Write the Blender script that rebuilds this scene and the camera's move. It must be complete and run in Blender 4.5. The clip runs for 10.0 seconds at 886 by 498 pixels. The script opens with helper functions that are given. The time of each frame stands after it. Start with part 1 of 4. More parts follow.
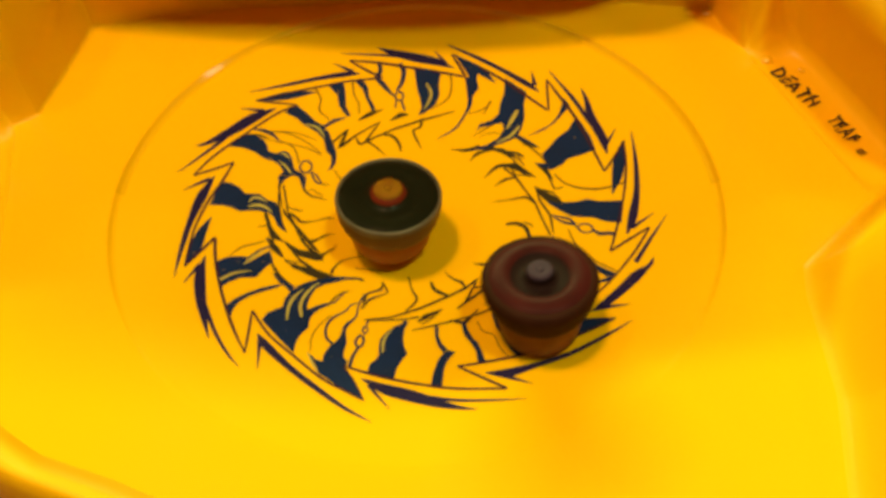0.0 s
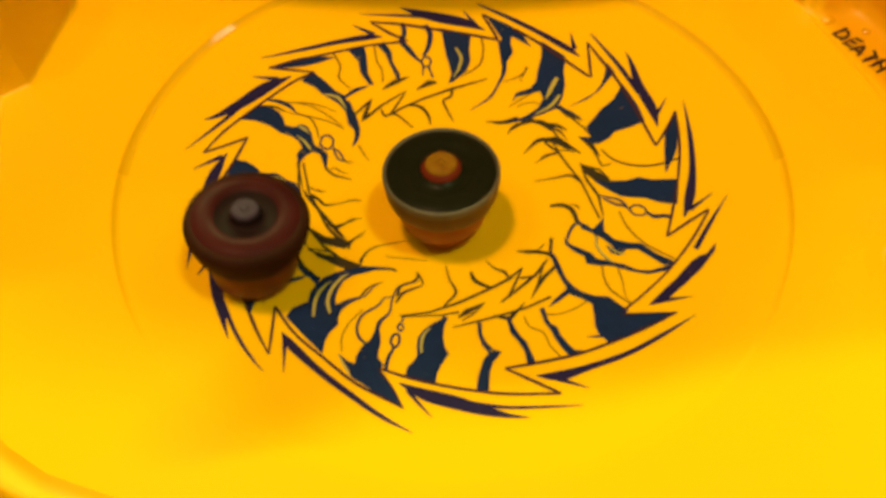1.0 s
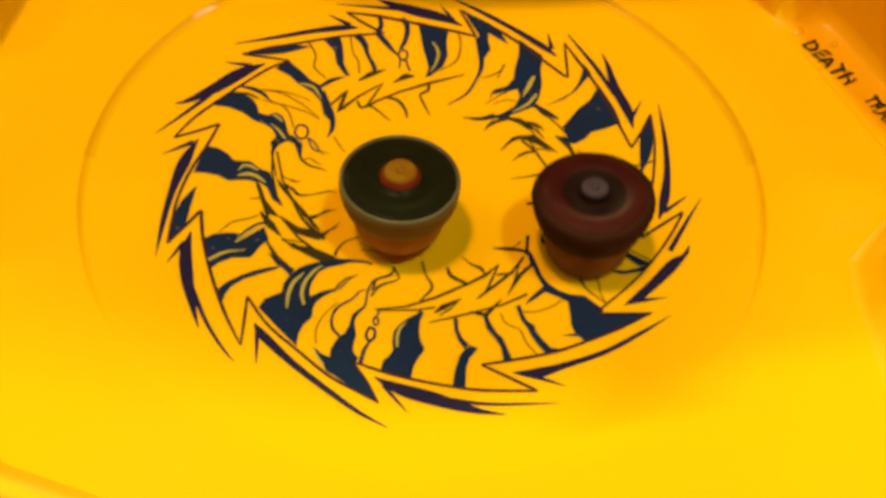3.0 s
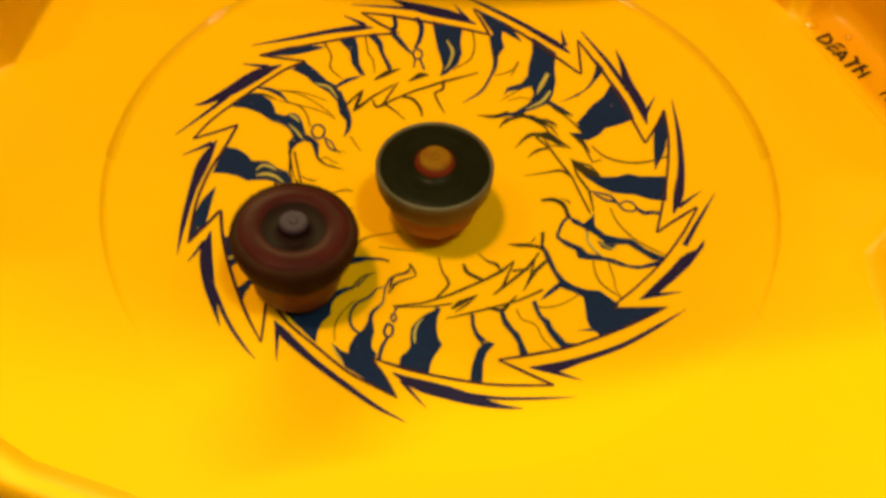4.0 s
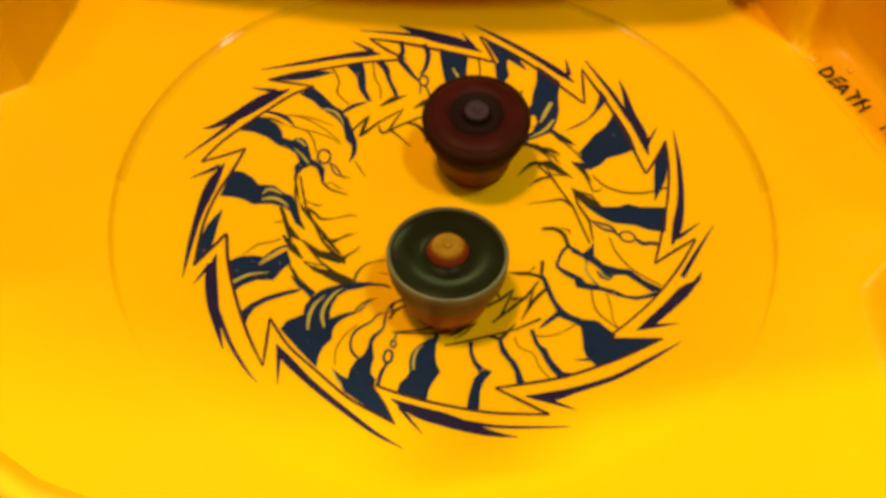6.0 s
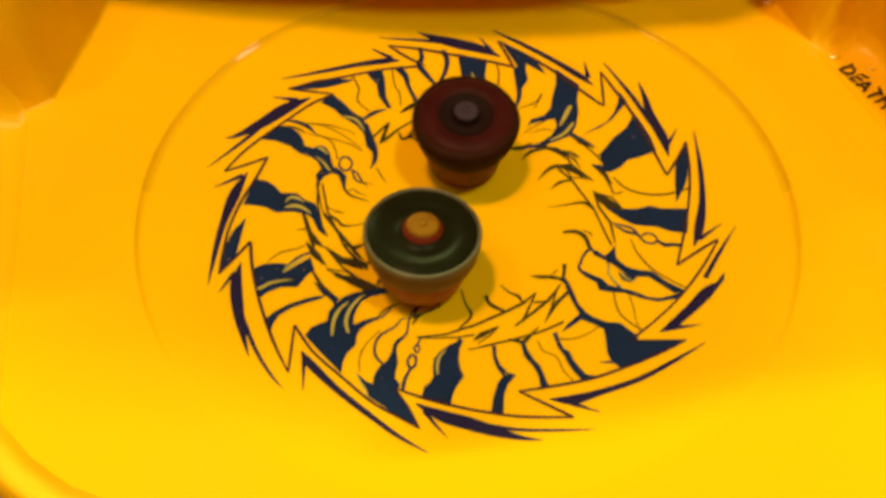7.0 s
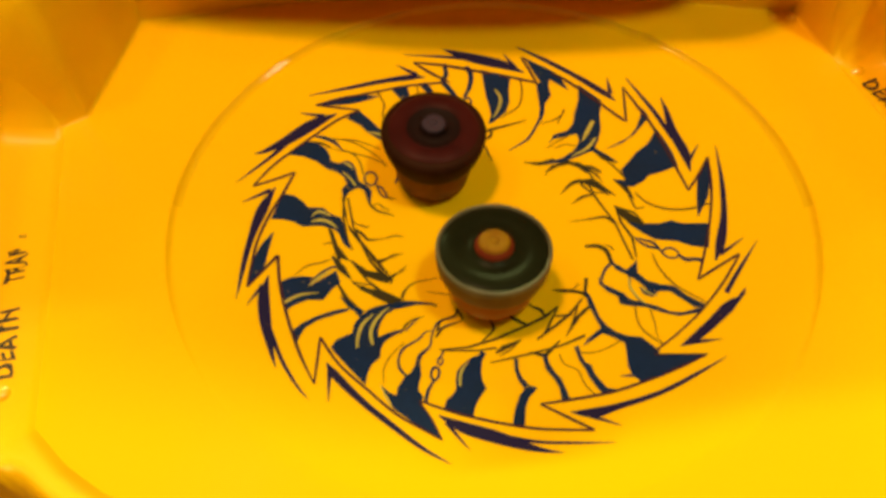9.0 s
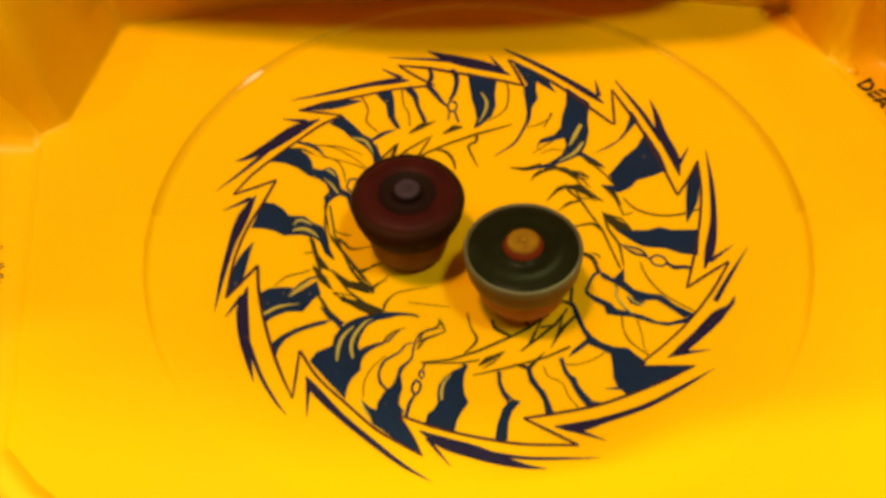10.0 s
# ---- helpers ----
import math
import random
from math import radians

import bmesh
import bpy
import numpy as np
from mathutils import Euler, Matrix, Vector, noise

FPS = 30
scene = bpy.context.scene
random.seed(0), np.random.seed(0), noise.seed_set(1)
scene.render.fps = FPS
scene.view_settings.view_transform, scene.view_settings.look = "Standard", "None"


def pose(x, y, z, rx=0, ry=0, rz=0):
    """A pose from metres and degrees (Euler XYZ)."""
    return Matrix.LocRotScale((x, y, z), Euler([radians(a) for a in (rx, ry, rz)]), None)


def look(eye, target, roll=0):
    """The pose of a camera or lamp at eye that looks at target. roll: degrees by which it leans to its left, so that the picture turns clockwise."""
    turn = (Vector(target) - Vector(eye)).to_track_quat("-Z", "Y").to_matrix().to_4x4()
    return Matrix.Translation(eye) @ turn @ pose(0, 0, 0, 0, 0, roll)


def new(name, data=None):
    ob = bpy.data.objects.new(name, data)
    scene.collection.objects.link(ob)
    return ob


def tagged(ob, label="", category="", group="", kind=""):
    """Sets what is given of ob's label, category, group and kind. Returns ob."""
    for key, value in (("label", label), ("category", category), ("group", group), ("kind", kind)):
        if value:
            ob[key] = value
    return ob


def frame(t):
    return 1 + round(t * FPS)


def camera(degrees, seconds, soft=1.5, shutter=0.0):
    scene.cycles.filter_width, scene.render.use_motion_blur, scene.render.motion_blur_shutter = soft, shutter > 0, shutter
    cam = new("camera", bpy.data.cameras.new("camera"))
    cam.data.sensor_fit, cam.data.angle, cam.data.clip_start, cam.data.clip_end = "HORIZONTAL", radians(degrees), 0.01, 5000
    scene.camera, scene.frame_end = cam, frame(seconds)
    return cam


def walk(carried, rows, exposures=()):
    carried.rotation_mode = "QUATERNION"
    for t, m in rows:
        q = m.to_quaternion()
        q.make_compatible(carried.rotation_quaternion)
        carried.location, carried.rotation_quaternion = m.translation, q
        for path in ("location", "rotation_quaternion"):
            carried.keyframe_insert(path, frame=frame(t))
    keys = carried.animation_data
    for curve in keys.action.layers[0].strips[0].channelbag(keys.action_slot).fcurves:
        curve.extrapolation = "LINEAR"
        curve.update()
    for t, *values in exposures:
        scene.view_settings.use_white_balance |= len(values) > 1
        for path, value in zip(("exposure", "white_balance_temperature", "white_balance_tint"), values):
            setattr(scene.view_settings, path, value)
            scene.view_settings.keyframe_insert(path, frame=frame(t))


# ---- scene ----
cam = camera(54.0, 10.0, soft=3.6, shutter=0.3)
walk(cam, [
    (0, pose(0.0189, -0.2639, 0.2887, 38.57, 1.29, 0.08)),
    (0.2, pose(0.0169, -0.2691, 0.2819, 39.93, 2.42, -0.42)),
    (0.4, pose(0.0085, -0.2507, 0.2711, 36.75, 3.11, 0.09)),
    (0.5, pose(0.0074, -0.2427, 0.2757, 35.50, 1.41, 0.66)),
    (1, pose(-0.0005, -0.2315, 0.2704, 35.33, 1.04, -0.57)),
    (1.5, pose(-0.0059, -0.2299, 0.2679, 36.20, 0.41, -0.49)),
    (2, pose(-0.0041, -0.2274, 0.2720, 35.95, -1.12, 0.04)),
    (2.5, pose(-0.0082, -0.2289, 0.2684, 35.71, -2.56, -0.64)),
    (3.8, pose(-0.0153, -0.2343, 0.2656, 35.14, -2.92, -1.85)),
    (4, pose(-0.0129, -0.2338, 0.2695, 35.21, -1.74, -1.13)),
    (4.5, pose(-0.0137, -0.2341, 0.2708, 35.80, -2.10, -0.67)),
    (5, pose(-0.0160, -0.2328, 0.2703, 35.94, -3.30, -0.20)),
    (5.5, pose(-0.0118, -0.2310, 0.2747, 35.94, -2.94, -0.15)),
    (6.8, pose(-0.0093, -0.2309, 0.2802, 35.18, -0.30, 0.32)),
    (7, pose(-0.0101, -0.2317, 0.2803, 35.94, -0.19, 0.20)),
    (7.5, pose(-0.0090, -0.2305, 0.2852, 36.53, 0.29, 0.00)),
    (8, pose(-0.0101, -0.2334, 0.2821, 36.47, 0.23, 0.62)),
    (8.5, pose(-0.0098, -0.2351, 0.2817, 37.07, 0.52, 0.44)),
    (9, pose(-0.0091, -0.2337, 0.2861, 36.58, 1.09, 1.31)),
    (9.5, pose(-0.0067, -0.2348, 0.2851, 36.75, 1.24, 1.34)),
    (10, pose(0.0004, -0.2238, 0.2837, 36.12, 1.68, 1.27)),
])

# ---- light ----
world = bpy.data.worlds.new("room_light")
world.use_nodes = True
world.node_tree.nodes["Background"].inputs[0].default_value = (1.0, 0.72, 0.42, 1)
world.node_tree.nodes["Background"].inputs[1].default_value = 0.12
scene.world = world


def lamp(name, place, aim, size, watts, colour):
    data = bpy.data.lights.new(name, "AREA")
    data.shape, data.size, data.energy, data.color = "DISK", size, watts, colour
    ob = new(name, data)
    ob.matrix_world = look(place, aim)
    return ob


# two ceiling lamps over the near side; the three lamps after them are added
lamp("ceiling_lamp_cool", (0.56, -0.46, 2.05), (0, 0, 0), 0.20, 19.0, (0.84, 1.0, 0.50))
lamp("ceiling_lamp_warm", (-0.42, -0.13, 2.05), (0, 0, 0), 0.20, 33.0, (1.0, 0.62, 0.30))
# small lamps further out, added only for glints on the rim and bumps
lamp("glint_lamp_east", (1.65, 0.10, 2.05), (0, 0, 0), 0.24, 5.0, (1.0, 0.80, 0.36))
lamp("glint_lamp_west", (-1.05, -0.10, 2.05), (0, 0, 0), 0.24, 6.0, (0.85, 1.0, 0.34))
# wide fill added low behind the arena to brighten its front; no known lamp
back_fill = lamp("back_fill_lamp", (-0.30, 1.90, 1.08), (0, 0, 0), 2.0, 70, (0.84, 1.0, 0.36))
back_fill.data.shape, back_fill.data.size_y = "RECTANGLE", 0.07


# ---- materials ----
def material(name, colour, rough=0.4, metal=0.0, grain=0.0, scale=200.0, bump=0.0, coat=0.0, stains=0.0, stain_scale=18.0, second=None, gloss=0.5, chips=None):
    mat = bpy.data.materials.new(name)
    mat.use_nodes = True
    nt = mat.node_tree
    b = nt.nodes["Principled BSDF"]
    b.inputs["Base Color"].default_value = (*colour, 1)
    b.inputs["Roughness"].default_value = rough
    b.inputs["Metallic"].default_value = metal
    b.inputs["Specular IOR Level"].default_value = gloss
    b.inputs["Coat Weight"].default_value = coat
    b.inputs["Coat Roughness"].default_value = 0.08
    co = nt.nodes.new("ShaderNodeTexCoord")
    if grain or stains:
        fine = nt.nodes.new("ShaderNodeTexNoise")
        fine.inputs["Scale"].default_value, fine.inputs["Detail"].default_value = scale, 5
        wide = nt.nodes.new("ShaderNodeTexNoise")
        wide.inputs["Scale"].default_value, wide.inputs["Detail"].default_value = stain_scale, 4
        for n in (fine, wide):
            nt.links.new(co.outputs["Object"], n.inputs["Vector"])
        ramp = nt.nodes.new("ShaderNodeMapRange")
        ramp.inputs["From Min"].default_value, ramp.inputs["From Max"].default_value = 0.35, 0.75
        nt.links.new(wide.outputs["Fac"], ramp.inputs["Value"])
        other = second or tuple(c * 0.82 for c in colour)
        mix = nt.nodes.new("ShaderNodeMix")
        mix.data_type = "RGBA"
        mix.inputs["A"].default_value, mix.inputs["B"].default_value = (*colour, 1), (*other, 1)
        part_of = nt.nodes.new("ShaderNodeMath")
        part_of.operation = "MULTIPLY"
        part_of.inputs[1].default_value = stains
        nt.links.new(ramp.outputs["Result"], part_of.inputs[0])
        nt.links.new(part_of.outputs[0], mix.inputs["Factor"])
        mix2 = nt.nodes.new("ShaderNodeMix")
        mix2.data_type, mix2.blend_type = "RGBA", "MULTIPLY"
        mix2.inputs["Factor"].default_value = grain
        tone = nt.nodes.new("ShaderNodeMapRange")
        tone.inputs["To Min"].default_value, tone.inputs["To Max"].default_value = 0.6, 1.3
        nt.links.new(fine.outputs["Fac"], tone.inputs["Value"])
        nt.links.new(mix.outputs["Result"], mix2.inputs["A"])
        nt.links.new(tone.outputs["Result"], mix2.inputs["B"])
        nt.links.new(mix2.outputs["Result"], b.inputs["Base Color"])
        if chips:
            speck = nt.nodes.new("ShaderNodeTexNoise")
            speck.inputs["Scale"].default_value, speck.inputs["Detail"].default_value = 330, 3
            nt.links.new(co.outputs["Object"], speck.inputs["Vector"])
            cut = nt.nodes.new("ShaderNodeMapRange")
            cut.inputs["From Min"].default_value, cut.inputs["From Max"].default_value = 0.70, 0.76
            nt.links.new(speck.outputs["Fac"], cut.inputs["Value"])
            mix3 = nt.nodes.new("ShaderNodeMix")
            mix3.data_type = "RGBA"
            mix3.inputs["B"].default_value = (*chips, 1)
            nt.links.new(cut.outputs["Result"], mix3.inputs["Factor"])
            nt.links.new(mix2.outputs["Result"], mix3.inputs["A"])
            nt.links.new(mix3.outputs["Result"], b.inputs["Base Color"])
        rr = nt.nodes.new("ShaderNodeMapRange")
        rr.inputs["To Min"].default_value, rr.inputs["To Max"].default_value = max(0.03, rough - 0.08), rough + 0.12
        nt.links.new(wide.outputs["Fac"], rr.inputs["Value"])
        nt.links.new(rr.outputs["Result"], b.inputs["Roughness"])
        if bump:
            bn = nt.nodes.new("ShaderNodeBump")
            bn.inputs["Strength"].default_value, bn.inputs["Distance"].default_value = bump, 0.0006
            nt.links.new(fine.outputs["Fac"], bn.inputs["Height"])
            nt.links.new(bn.outputs["Normal"], b.inputs["Normal"])
    return mat


YELLOW = (0.80, 0.414, 0.0012)
plastic = material("yellow_plastic", YELLOW, 0.17, 0, 0.05, 900, 0.02, 0.0, 0.25, 14, (0.77, 0.377, 0.001), 0.3)
wall_plastic = material("yellow_wall_plastic", YELLOW, 0.34, 0, 0.06, 700, 0.05, 0.0, 0.3, 20, (0.77, 0.372, 0.001), 0.18)
polished = material("polished_yellow_plastic", YELLOW, 0.05, 0, 0.05, 900, 0.0, 1.0, 0.25, 14, None, 1.0)
ink_navy = material("navy_print", (0.008, 0.019, 0.072), 0.5, 0, 0.5, 500, 0, 0, 0.5, 60, (0.009, 0.014, 0.036), 0.04, (0.30, 0.18, 0.02))
ink_plum = material("plum_print", (0.017, 0.011, 0.050), 0.5, 0, 0.4, 500, 0, 0, 0.4, 50, (0.011, 0.012, 0.058), 0.04, (0.22, 0.11, 0.01))
ink_maroon = material("maroon_print", (0.050, 0.016, 0.022), 0.5, 0, 0.4, 500, 0, 0, 0.5, 50, (0.022, 0.012, 0.040), 0.04)
ink_brown = material("brown_print", (0.042, 0.028, 0.010), 0.45, 0, 0.4, 500, 0, 0, 0.6, 50, (0.020, 0.024, 0.020), 0.04)
ink_olive = material("olive_print", (0.42, 0.33, 0.05), 0.42, 0, 0.3, 500, 0, 0, 0.4, 50)
marker = material("black_marker", (0.022, 0.010, 0.006), 0.5, 0, 0.5, 900, 0, 0, 0.5, 90, (0.06, 0.02, 0.006))
wood = material("dark_wood", (0.27, 0.088, 0.018), 0.5, 0, 0.7, 60, 0.4, 0, 0.8, 9, (0.14, 0.045, 0.010))
paint = material("wall_paint", (0.22, 0.15, 0.09), 0.9, 0, 0.15, 40, 0.1, 0, 0.3, 2)
ceiling_paint = material("ceiling_paint", (0.30, 0.23, 0.15), 0.9, 0, 0.1, 40, 0.1, 0, 0.2, 2)

# ---- geometry helpers ----
DISH_R, DISH_DEPTH = 0.135, 0.007


def dish_z(x, y):
    r2 = (x * x + y * y) / DISH_R ** 2
    return -DISH_DEPTH * (1 - min(r2, 1.0))


def part(name, bm, mat, parent=None, label="", smooth=True):
    me = bpy.data.meshes.new(name)
    bm.normal_update()
    bm.to_mesh(me)
    bm.free()
    for f in me.polygons:
        f.use_smooth = smooth
    me.materials.append(mat)
    ob = new(name, me)
    if parent is not None:
        ob.parent = parent
    if label:
        tagged(ob, label)
    return ob


def lathe(profile, steps=72, wobble=None, capped=False):
    """A turned body from (radius, height) in millimetres, bottom to top."""
    bm = bmesh.new()
    rings = []
    for r, z in profile:
        row = []
        for k in range(steps):
            a = 2 * math.pi * k / steps
            rr = r * (1 + (wobble(a, r, z) if wobble else 0))
            row.append(bm.verts.new((rr * math.cos(a) / 1000, rr * math.sin(a) / 1000, z / 1000)))
        rings.append(row)
    for lo, hi in zip(rings, rings[1:]):
        for k in range(steps):
            bm.faces.new((lo[k], lo[(k + 1) % steps], hi[(k + 1) % steps], hi[k]))
    if capped:
        bm.faces.new(list(reversed(rings[0])))
        bm.faces.new(rings[-1])
    return bm


def smooth_line(rows, n=5):
    """Catmull-Rom through short rows of numbers."""
    p = [Vector(r) for r in rows]
    if len(p) < 3:
        return [p[0].lerp(p[1], k / 4) for k in range(5)]
    p = [p[0] * 2 - p[1]] + p + [p[-1] * 2 - p[-2]]
    out = []
    for a, b, c, d in zip(p, p[1:], p[2:], p[3:]):
        for k in range(n):
            t = k / n
            out.append(0.5 * (2 * b + (c - a) * t + (2 * a - 5 * b + 4 * c - d) * t * t + (3 * b - a - 3 * c + d) * t ** 3))
    out.append(p[-2])
    return out


# ---- the room ----
def slab(name, lo, hi, mat, label):
    bm = bmesh.new()
    bmesh.ops.create_cube(bm, size=1)
    for v in bm.verts:
        v.co = Vector(lo[i] + (v.co[i] + 0.5) * (hi[i] - lo[i]) for i in range(3))
    return tagged(part(name, bm, mat, None, "", False), label, "", "", "structure")


TABLE_Z = -0.050
slab("floor", (-2.3, -2.3, TABLE_Z - 0.1), (2.3, 2.5, TABLE_Z), wood, "dark brown wooden floor under the arena")
slab("ceiling", (-2.3, -2.3, 2.35), (2.3, 2.5, 2.45), ceiling_paint, "plain pale ceiling")
slab("wall_north", (-2.3, 2.4, TABLE_Z), (2.3, 2.5, 2.35), paint, "plain painted room wall")
slab("wall_south", (-2.3, -2.3, TABLE_Z), (2.3, -2.2, 2.35), paint, "plain painted room wall")
slab("wall_east", (2.2, -2.2, TABLE_Z), (2.3, 2.4, 2.35), paint, "plain painted room wall")
slab("wall_west", (-2.3, -2.2, TABLE_Z), (-2.2, 2.4, 2.35), paint, "plain painted room wall")

# ---- the arena ----
arena = tagged(new("battle_arena"), "glossy yellow plastic battle arena with a printed navy lightning ring", "toy arena")

# plan of the deck's edge, anticlockwise: where it ends in a wall, a pocket or the front ledge
EDGE = [
    (0.200, -0.008, "slot"), (0.1700, 0.0820, "slot_end"), (0.1655, 0.0950, "cheek"), (0.162, 0.104, "cheek"), (0.154, 0.130, "back"), (0.085, 0.139, "back"),
    (0.0, 0.142, "back"), (-0.100, 0.138, "back"), (-0.177, 0.123, "wall"), (-0.181, 0.090, "wall"), (-0.1860, 0.054, "wall"),
    (-0.1960, 0.047, "pocket"), (-0.183, -0.010, "pocket"), (-0.1675, -0.085, "pocket"), (-0.1640, -0.1030, "corner"), (-0.1490, -0.1165, "corner"),
    (-0.1330, -0.1265, "ledge"), (-0.105, -0.136, "ledge"), (-0.050, -0.158, "ledge"), (0.010, -0.180, "ledge"), (0.080, -0.182, "ledge"), (0.130, -0.172, "side"), (0.151, -0.145, "side"),
    (0.158, -0.105, "side"), (0.1585, -0.060, "side"), (0.161, -0.045, "side"),
]
# cheek, back and slot walls lean inward: their shade is put into the shape
PROFILES = {
    "wall": [(0, 0), (0.8, 0.3), (1.6, 2), (3, 24), (7, 62), (9, 68), (12, 70), (34, 70.5), (38, 66), (42, -50)],
    "cheek": [(0, 0), (0.6, 0.3), (1.0, 2), (-1, 24), (-5, 60), (-4, 67), (4, 70), (26, 70.5), (30, 66), (42, -50)],
    "side": [(0, 0), (1.5, 0.3), (4, 1.8), (8, 7), (15, 22), (23, 45), (27, 51), (50, 52.5), (54, 48), (58, -50)],
    "back": [(0, 0), (0.2, 0.2), (0.5, 1.5), (-2, 24), (-6, 60), (-6, 84), (-2, 95), (30, 98), (36, 90), (38, -50)],
    "slot": [(0, 0), (0.9, -0.25), (2.0, -1.0), (5, -1.8), (24, -2.0), (27, -0.2), (29, 6), (22, 40), (14, 72), (60, -50)],
    "slot_end": [(0, 0), (0.9, -0.25), (2.0, -1.0), (5, -1.7), (20, -1.8), (24, 0), (26, 6), (19, 40), (11, 72), (60, -50)],
    "pocket": [(0, 0), (0.9, -0.25), (2.0, -1.0), (5, -1.7), (29, -1.9), (33, 0), (35, 5), (37, 44), (40, 52), (60, -50)],
    "corner": [(0, 0), (2, -1.0), (4, -1.9), (6, -2.0), (8.5, -1.2), (11, -0.9), (13, -2), (15.5, -7), (17, -25), (18, -50)],
    "ledge": [(0, 0), (2, -0.7), (4, -1.4), (6, -1.5), (8, -1.0), (10, -1.0), (12, -2.5), (14, -8), (15, -28), (16, -50)],
}


def arena_ring():
    """Angles round the arena, the deck's reach along each, and the profile that takes over there."""
    rows = []
    pts = [(math.atan2(y, x), Vector((x, y)), kind) for x, y, kind in EDGE]
    for (a0, p0, kind), (a1, p1, _) in zip(pts, pts[1:] + pts[:1]):
        span = (a1 - a0) % (2 * math.pi)
        k = max(2, int(span / radians(1.0)))
        for j in range(k + 1):
            a = a0 + span * (0.0008 + 0.9984 * j / k)
            d = Vector((math.cos(a), math.sin(a)))
            e = p1 - p0
            r = (p0.x * e.y - p0.y * e.x) / (d.x * e.y - d.y * e.x)
            rows.append((a, r, kind))
    return rows


RING = arena_ring()


def ring_mesh(profile_of, keep=lambda a: True):
    bm = bmesh.new()
    cols = []
    for a, r, kind in RING:
        c, s = math.cos(a), math.sin(a)
        cols.append([bm.verts.new((c * rr, s * rr, z)) for rr, z in profile_of(a, r, kind)])
    for k, (p, q) in enumerate(zip(cols, cols[1:] + cols[:1])):
        if keep(RING[k][0]):
            for i in range(len(p) - 1):
                bm.faces.new((p[i], p[i + 1], q[i + 1], q[i]))
    bmesh.ops.delete(bm, geom=[v for v in bm.verts if not v.link_faces], context="VERTS")
    return bm


def step_up(a):
    """How much of the rounded step from the dish up to the deck is built: whole at the back and sides, lowered at the
    front to keep glints off it.
    """
    u = min(1.0, max(0.0, (math.sin(a) + 0.85) / 0.8))
    return 0.05 + 0.95 * u * u * (3 - 2 * u)


def step_profile():
    """Offsets and heights across the step in metres: a wide fillet below, a tighter round above."""
    rows = [(-0.0030, 0.0)]
    n = 26
    for k in range(n):
        u = -3.0 + 3.8 * (k + 0.5) / n
        slope = 52 * (min(1.0, (u + 3.0) / 2.8) if u < 0.2 else max(0.0, (0.8 - u) / 0.6))
        rows.append((rows[-1][0] + 0.0038 / n, rows[-1][1] + 0.0038 / n * math.tan(radians(slope))))
    return rows


STEP = step_profile()
STEP_FOOT = -DISH_DEPTH * (1 - ((DISH_R - 0.0030) / DISH_R) ** 2)


def dish_profile(a, r, kind):
    edge = DISH_R - 0.0030
    return [(edge * k / 26, -DISH_DEPTH * (1 - (edge * k / 26 / DISH_R) ** 2)) for k in range(1, 27)]


def rim_profile(a, r, kind):
    return [(DISH_R + u, STEP_FOOT + v * step_up(a)) for u, v in STEP]


def deck_profile(a, r, kind):
    lo, top = rim_profile(a, r, kind)[-1]
    return [(lo + (r - lo) * k / 6, top * (1 - k / 6)) for k in range(0, 7)]


def surround_mesh():
    """Walls, pockets and ledge in one moulding; corners grow rounder with height above the deck."""
    ang = np.unwrap(np.array([a for a, r, kind in RING]))
    body = np.array([[(r + u / 1000, z / 1000) for u, z in PROFILES[kind]] for a, r, kind in RING])
    share = (np.roll(ang, -1) - np.roll(ang, 1)) % (2 * math.pi)
    away = np.abs((ang[:, None] - ang[None, :] + math.pi) % (2 * math.pi) - math.pi)
    out = body.copy()
    for i in range(1, body.shape[1]):
        spread = radians(0.2 + 0.3 * i)
        w = np.exp(-0.5 * (away / spread) ** 2) * (share[None, :] + 1e-4)
        w /= w.sum(1)[:, None]
        reach = body[:, i] - body[:, 0] * np.array([1, 0])
        out[:, i] = w @ reach
        edge = w @ body[:, 0, 0] if i > 3 else body[:, 0, 0]
        out[:, i, 0] += edge
    bm = bmesh.new()
    cols = []
    for a, col in zip(ang, out):
        cols.append([bm.verts.new((math.cos(a) * rr, math.sin(a) * rr, z)) for rr, z in col])
    for p, q in zip(cols, cols[1:] + cols[:1]):
        for i in range(len(p) - 1):
            bm.faces.new((p[i], p[i + 1], q[i + 1], q[i]))
    return bm


dish_bm = ring_mesh(dish_profile)
centre = [v for v in dish_bm.verts if v.co.xy.length < DISH_R / 26 * 1.01]
dish_bm.faces.new(centre)
dish = part("dish", dish_bm, plastic, arena, "shallow round yellow dish with printed lightning ring")
# polished at the back so that it glints, plain plastic in front
part("dish_rim", ring_mesh(rim_profile, lambda a: math.sin(a) > 0.0), polished, arena, "polished rounded step round the back of the dish")
part("dish_rim", ring_mesh(rim_profile, lambda a: math.sin(a) <= 0.0), plastic, arena, "step round the front of the dish, lowered to catch no glint")
part("deck", ring_mesh(deck_profile), plastic, arena, "flat glossy yellow deck round the dish")
part("surround", surround_mesh(), wall_plastic, arena, "raised yellow walls, side pockets and front ledge")


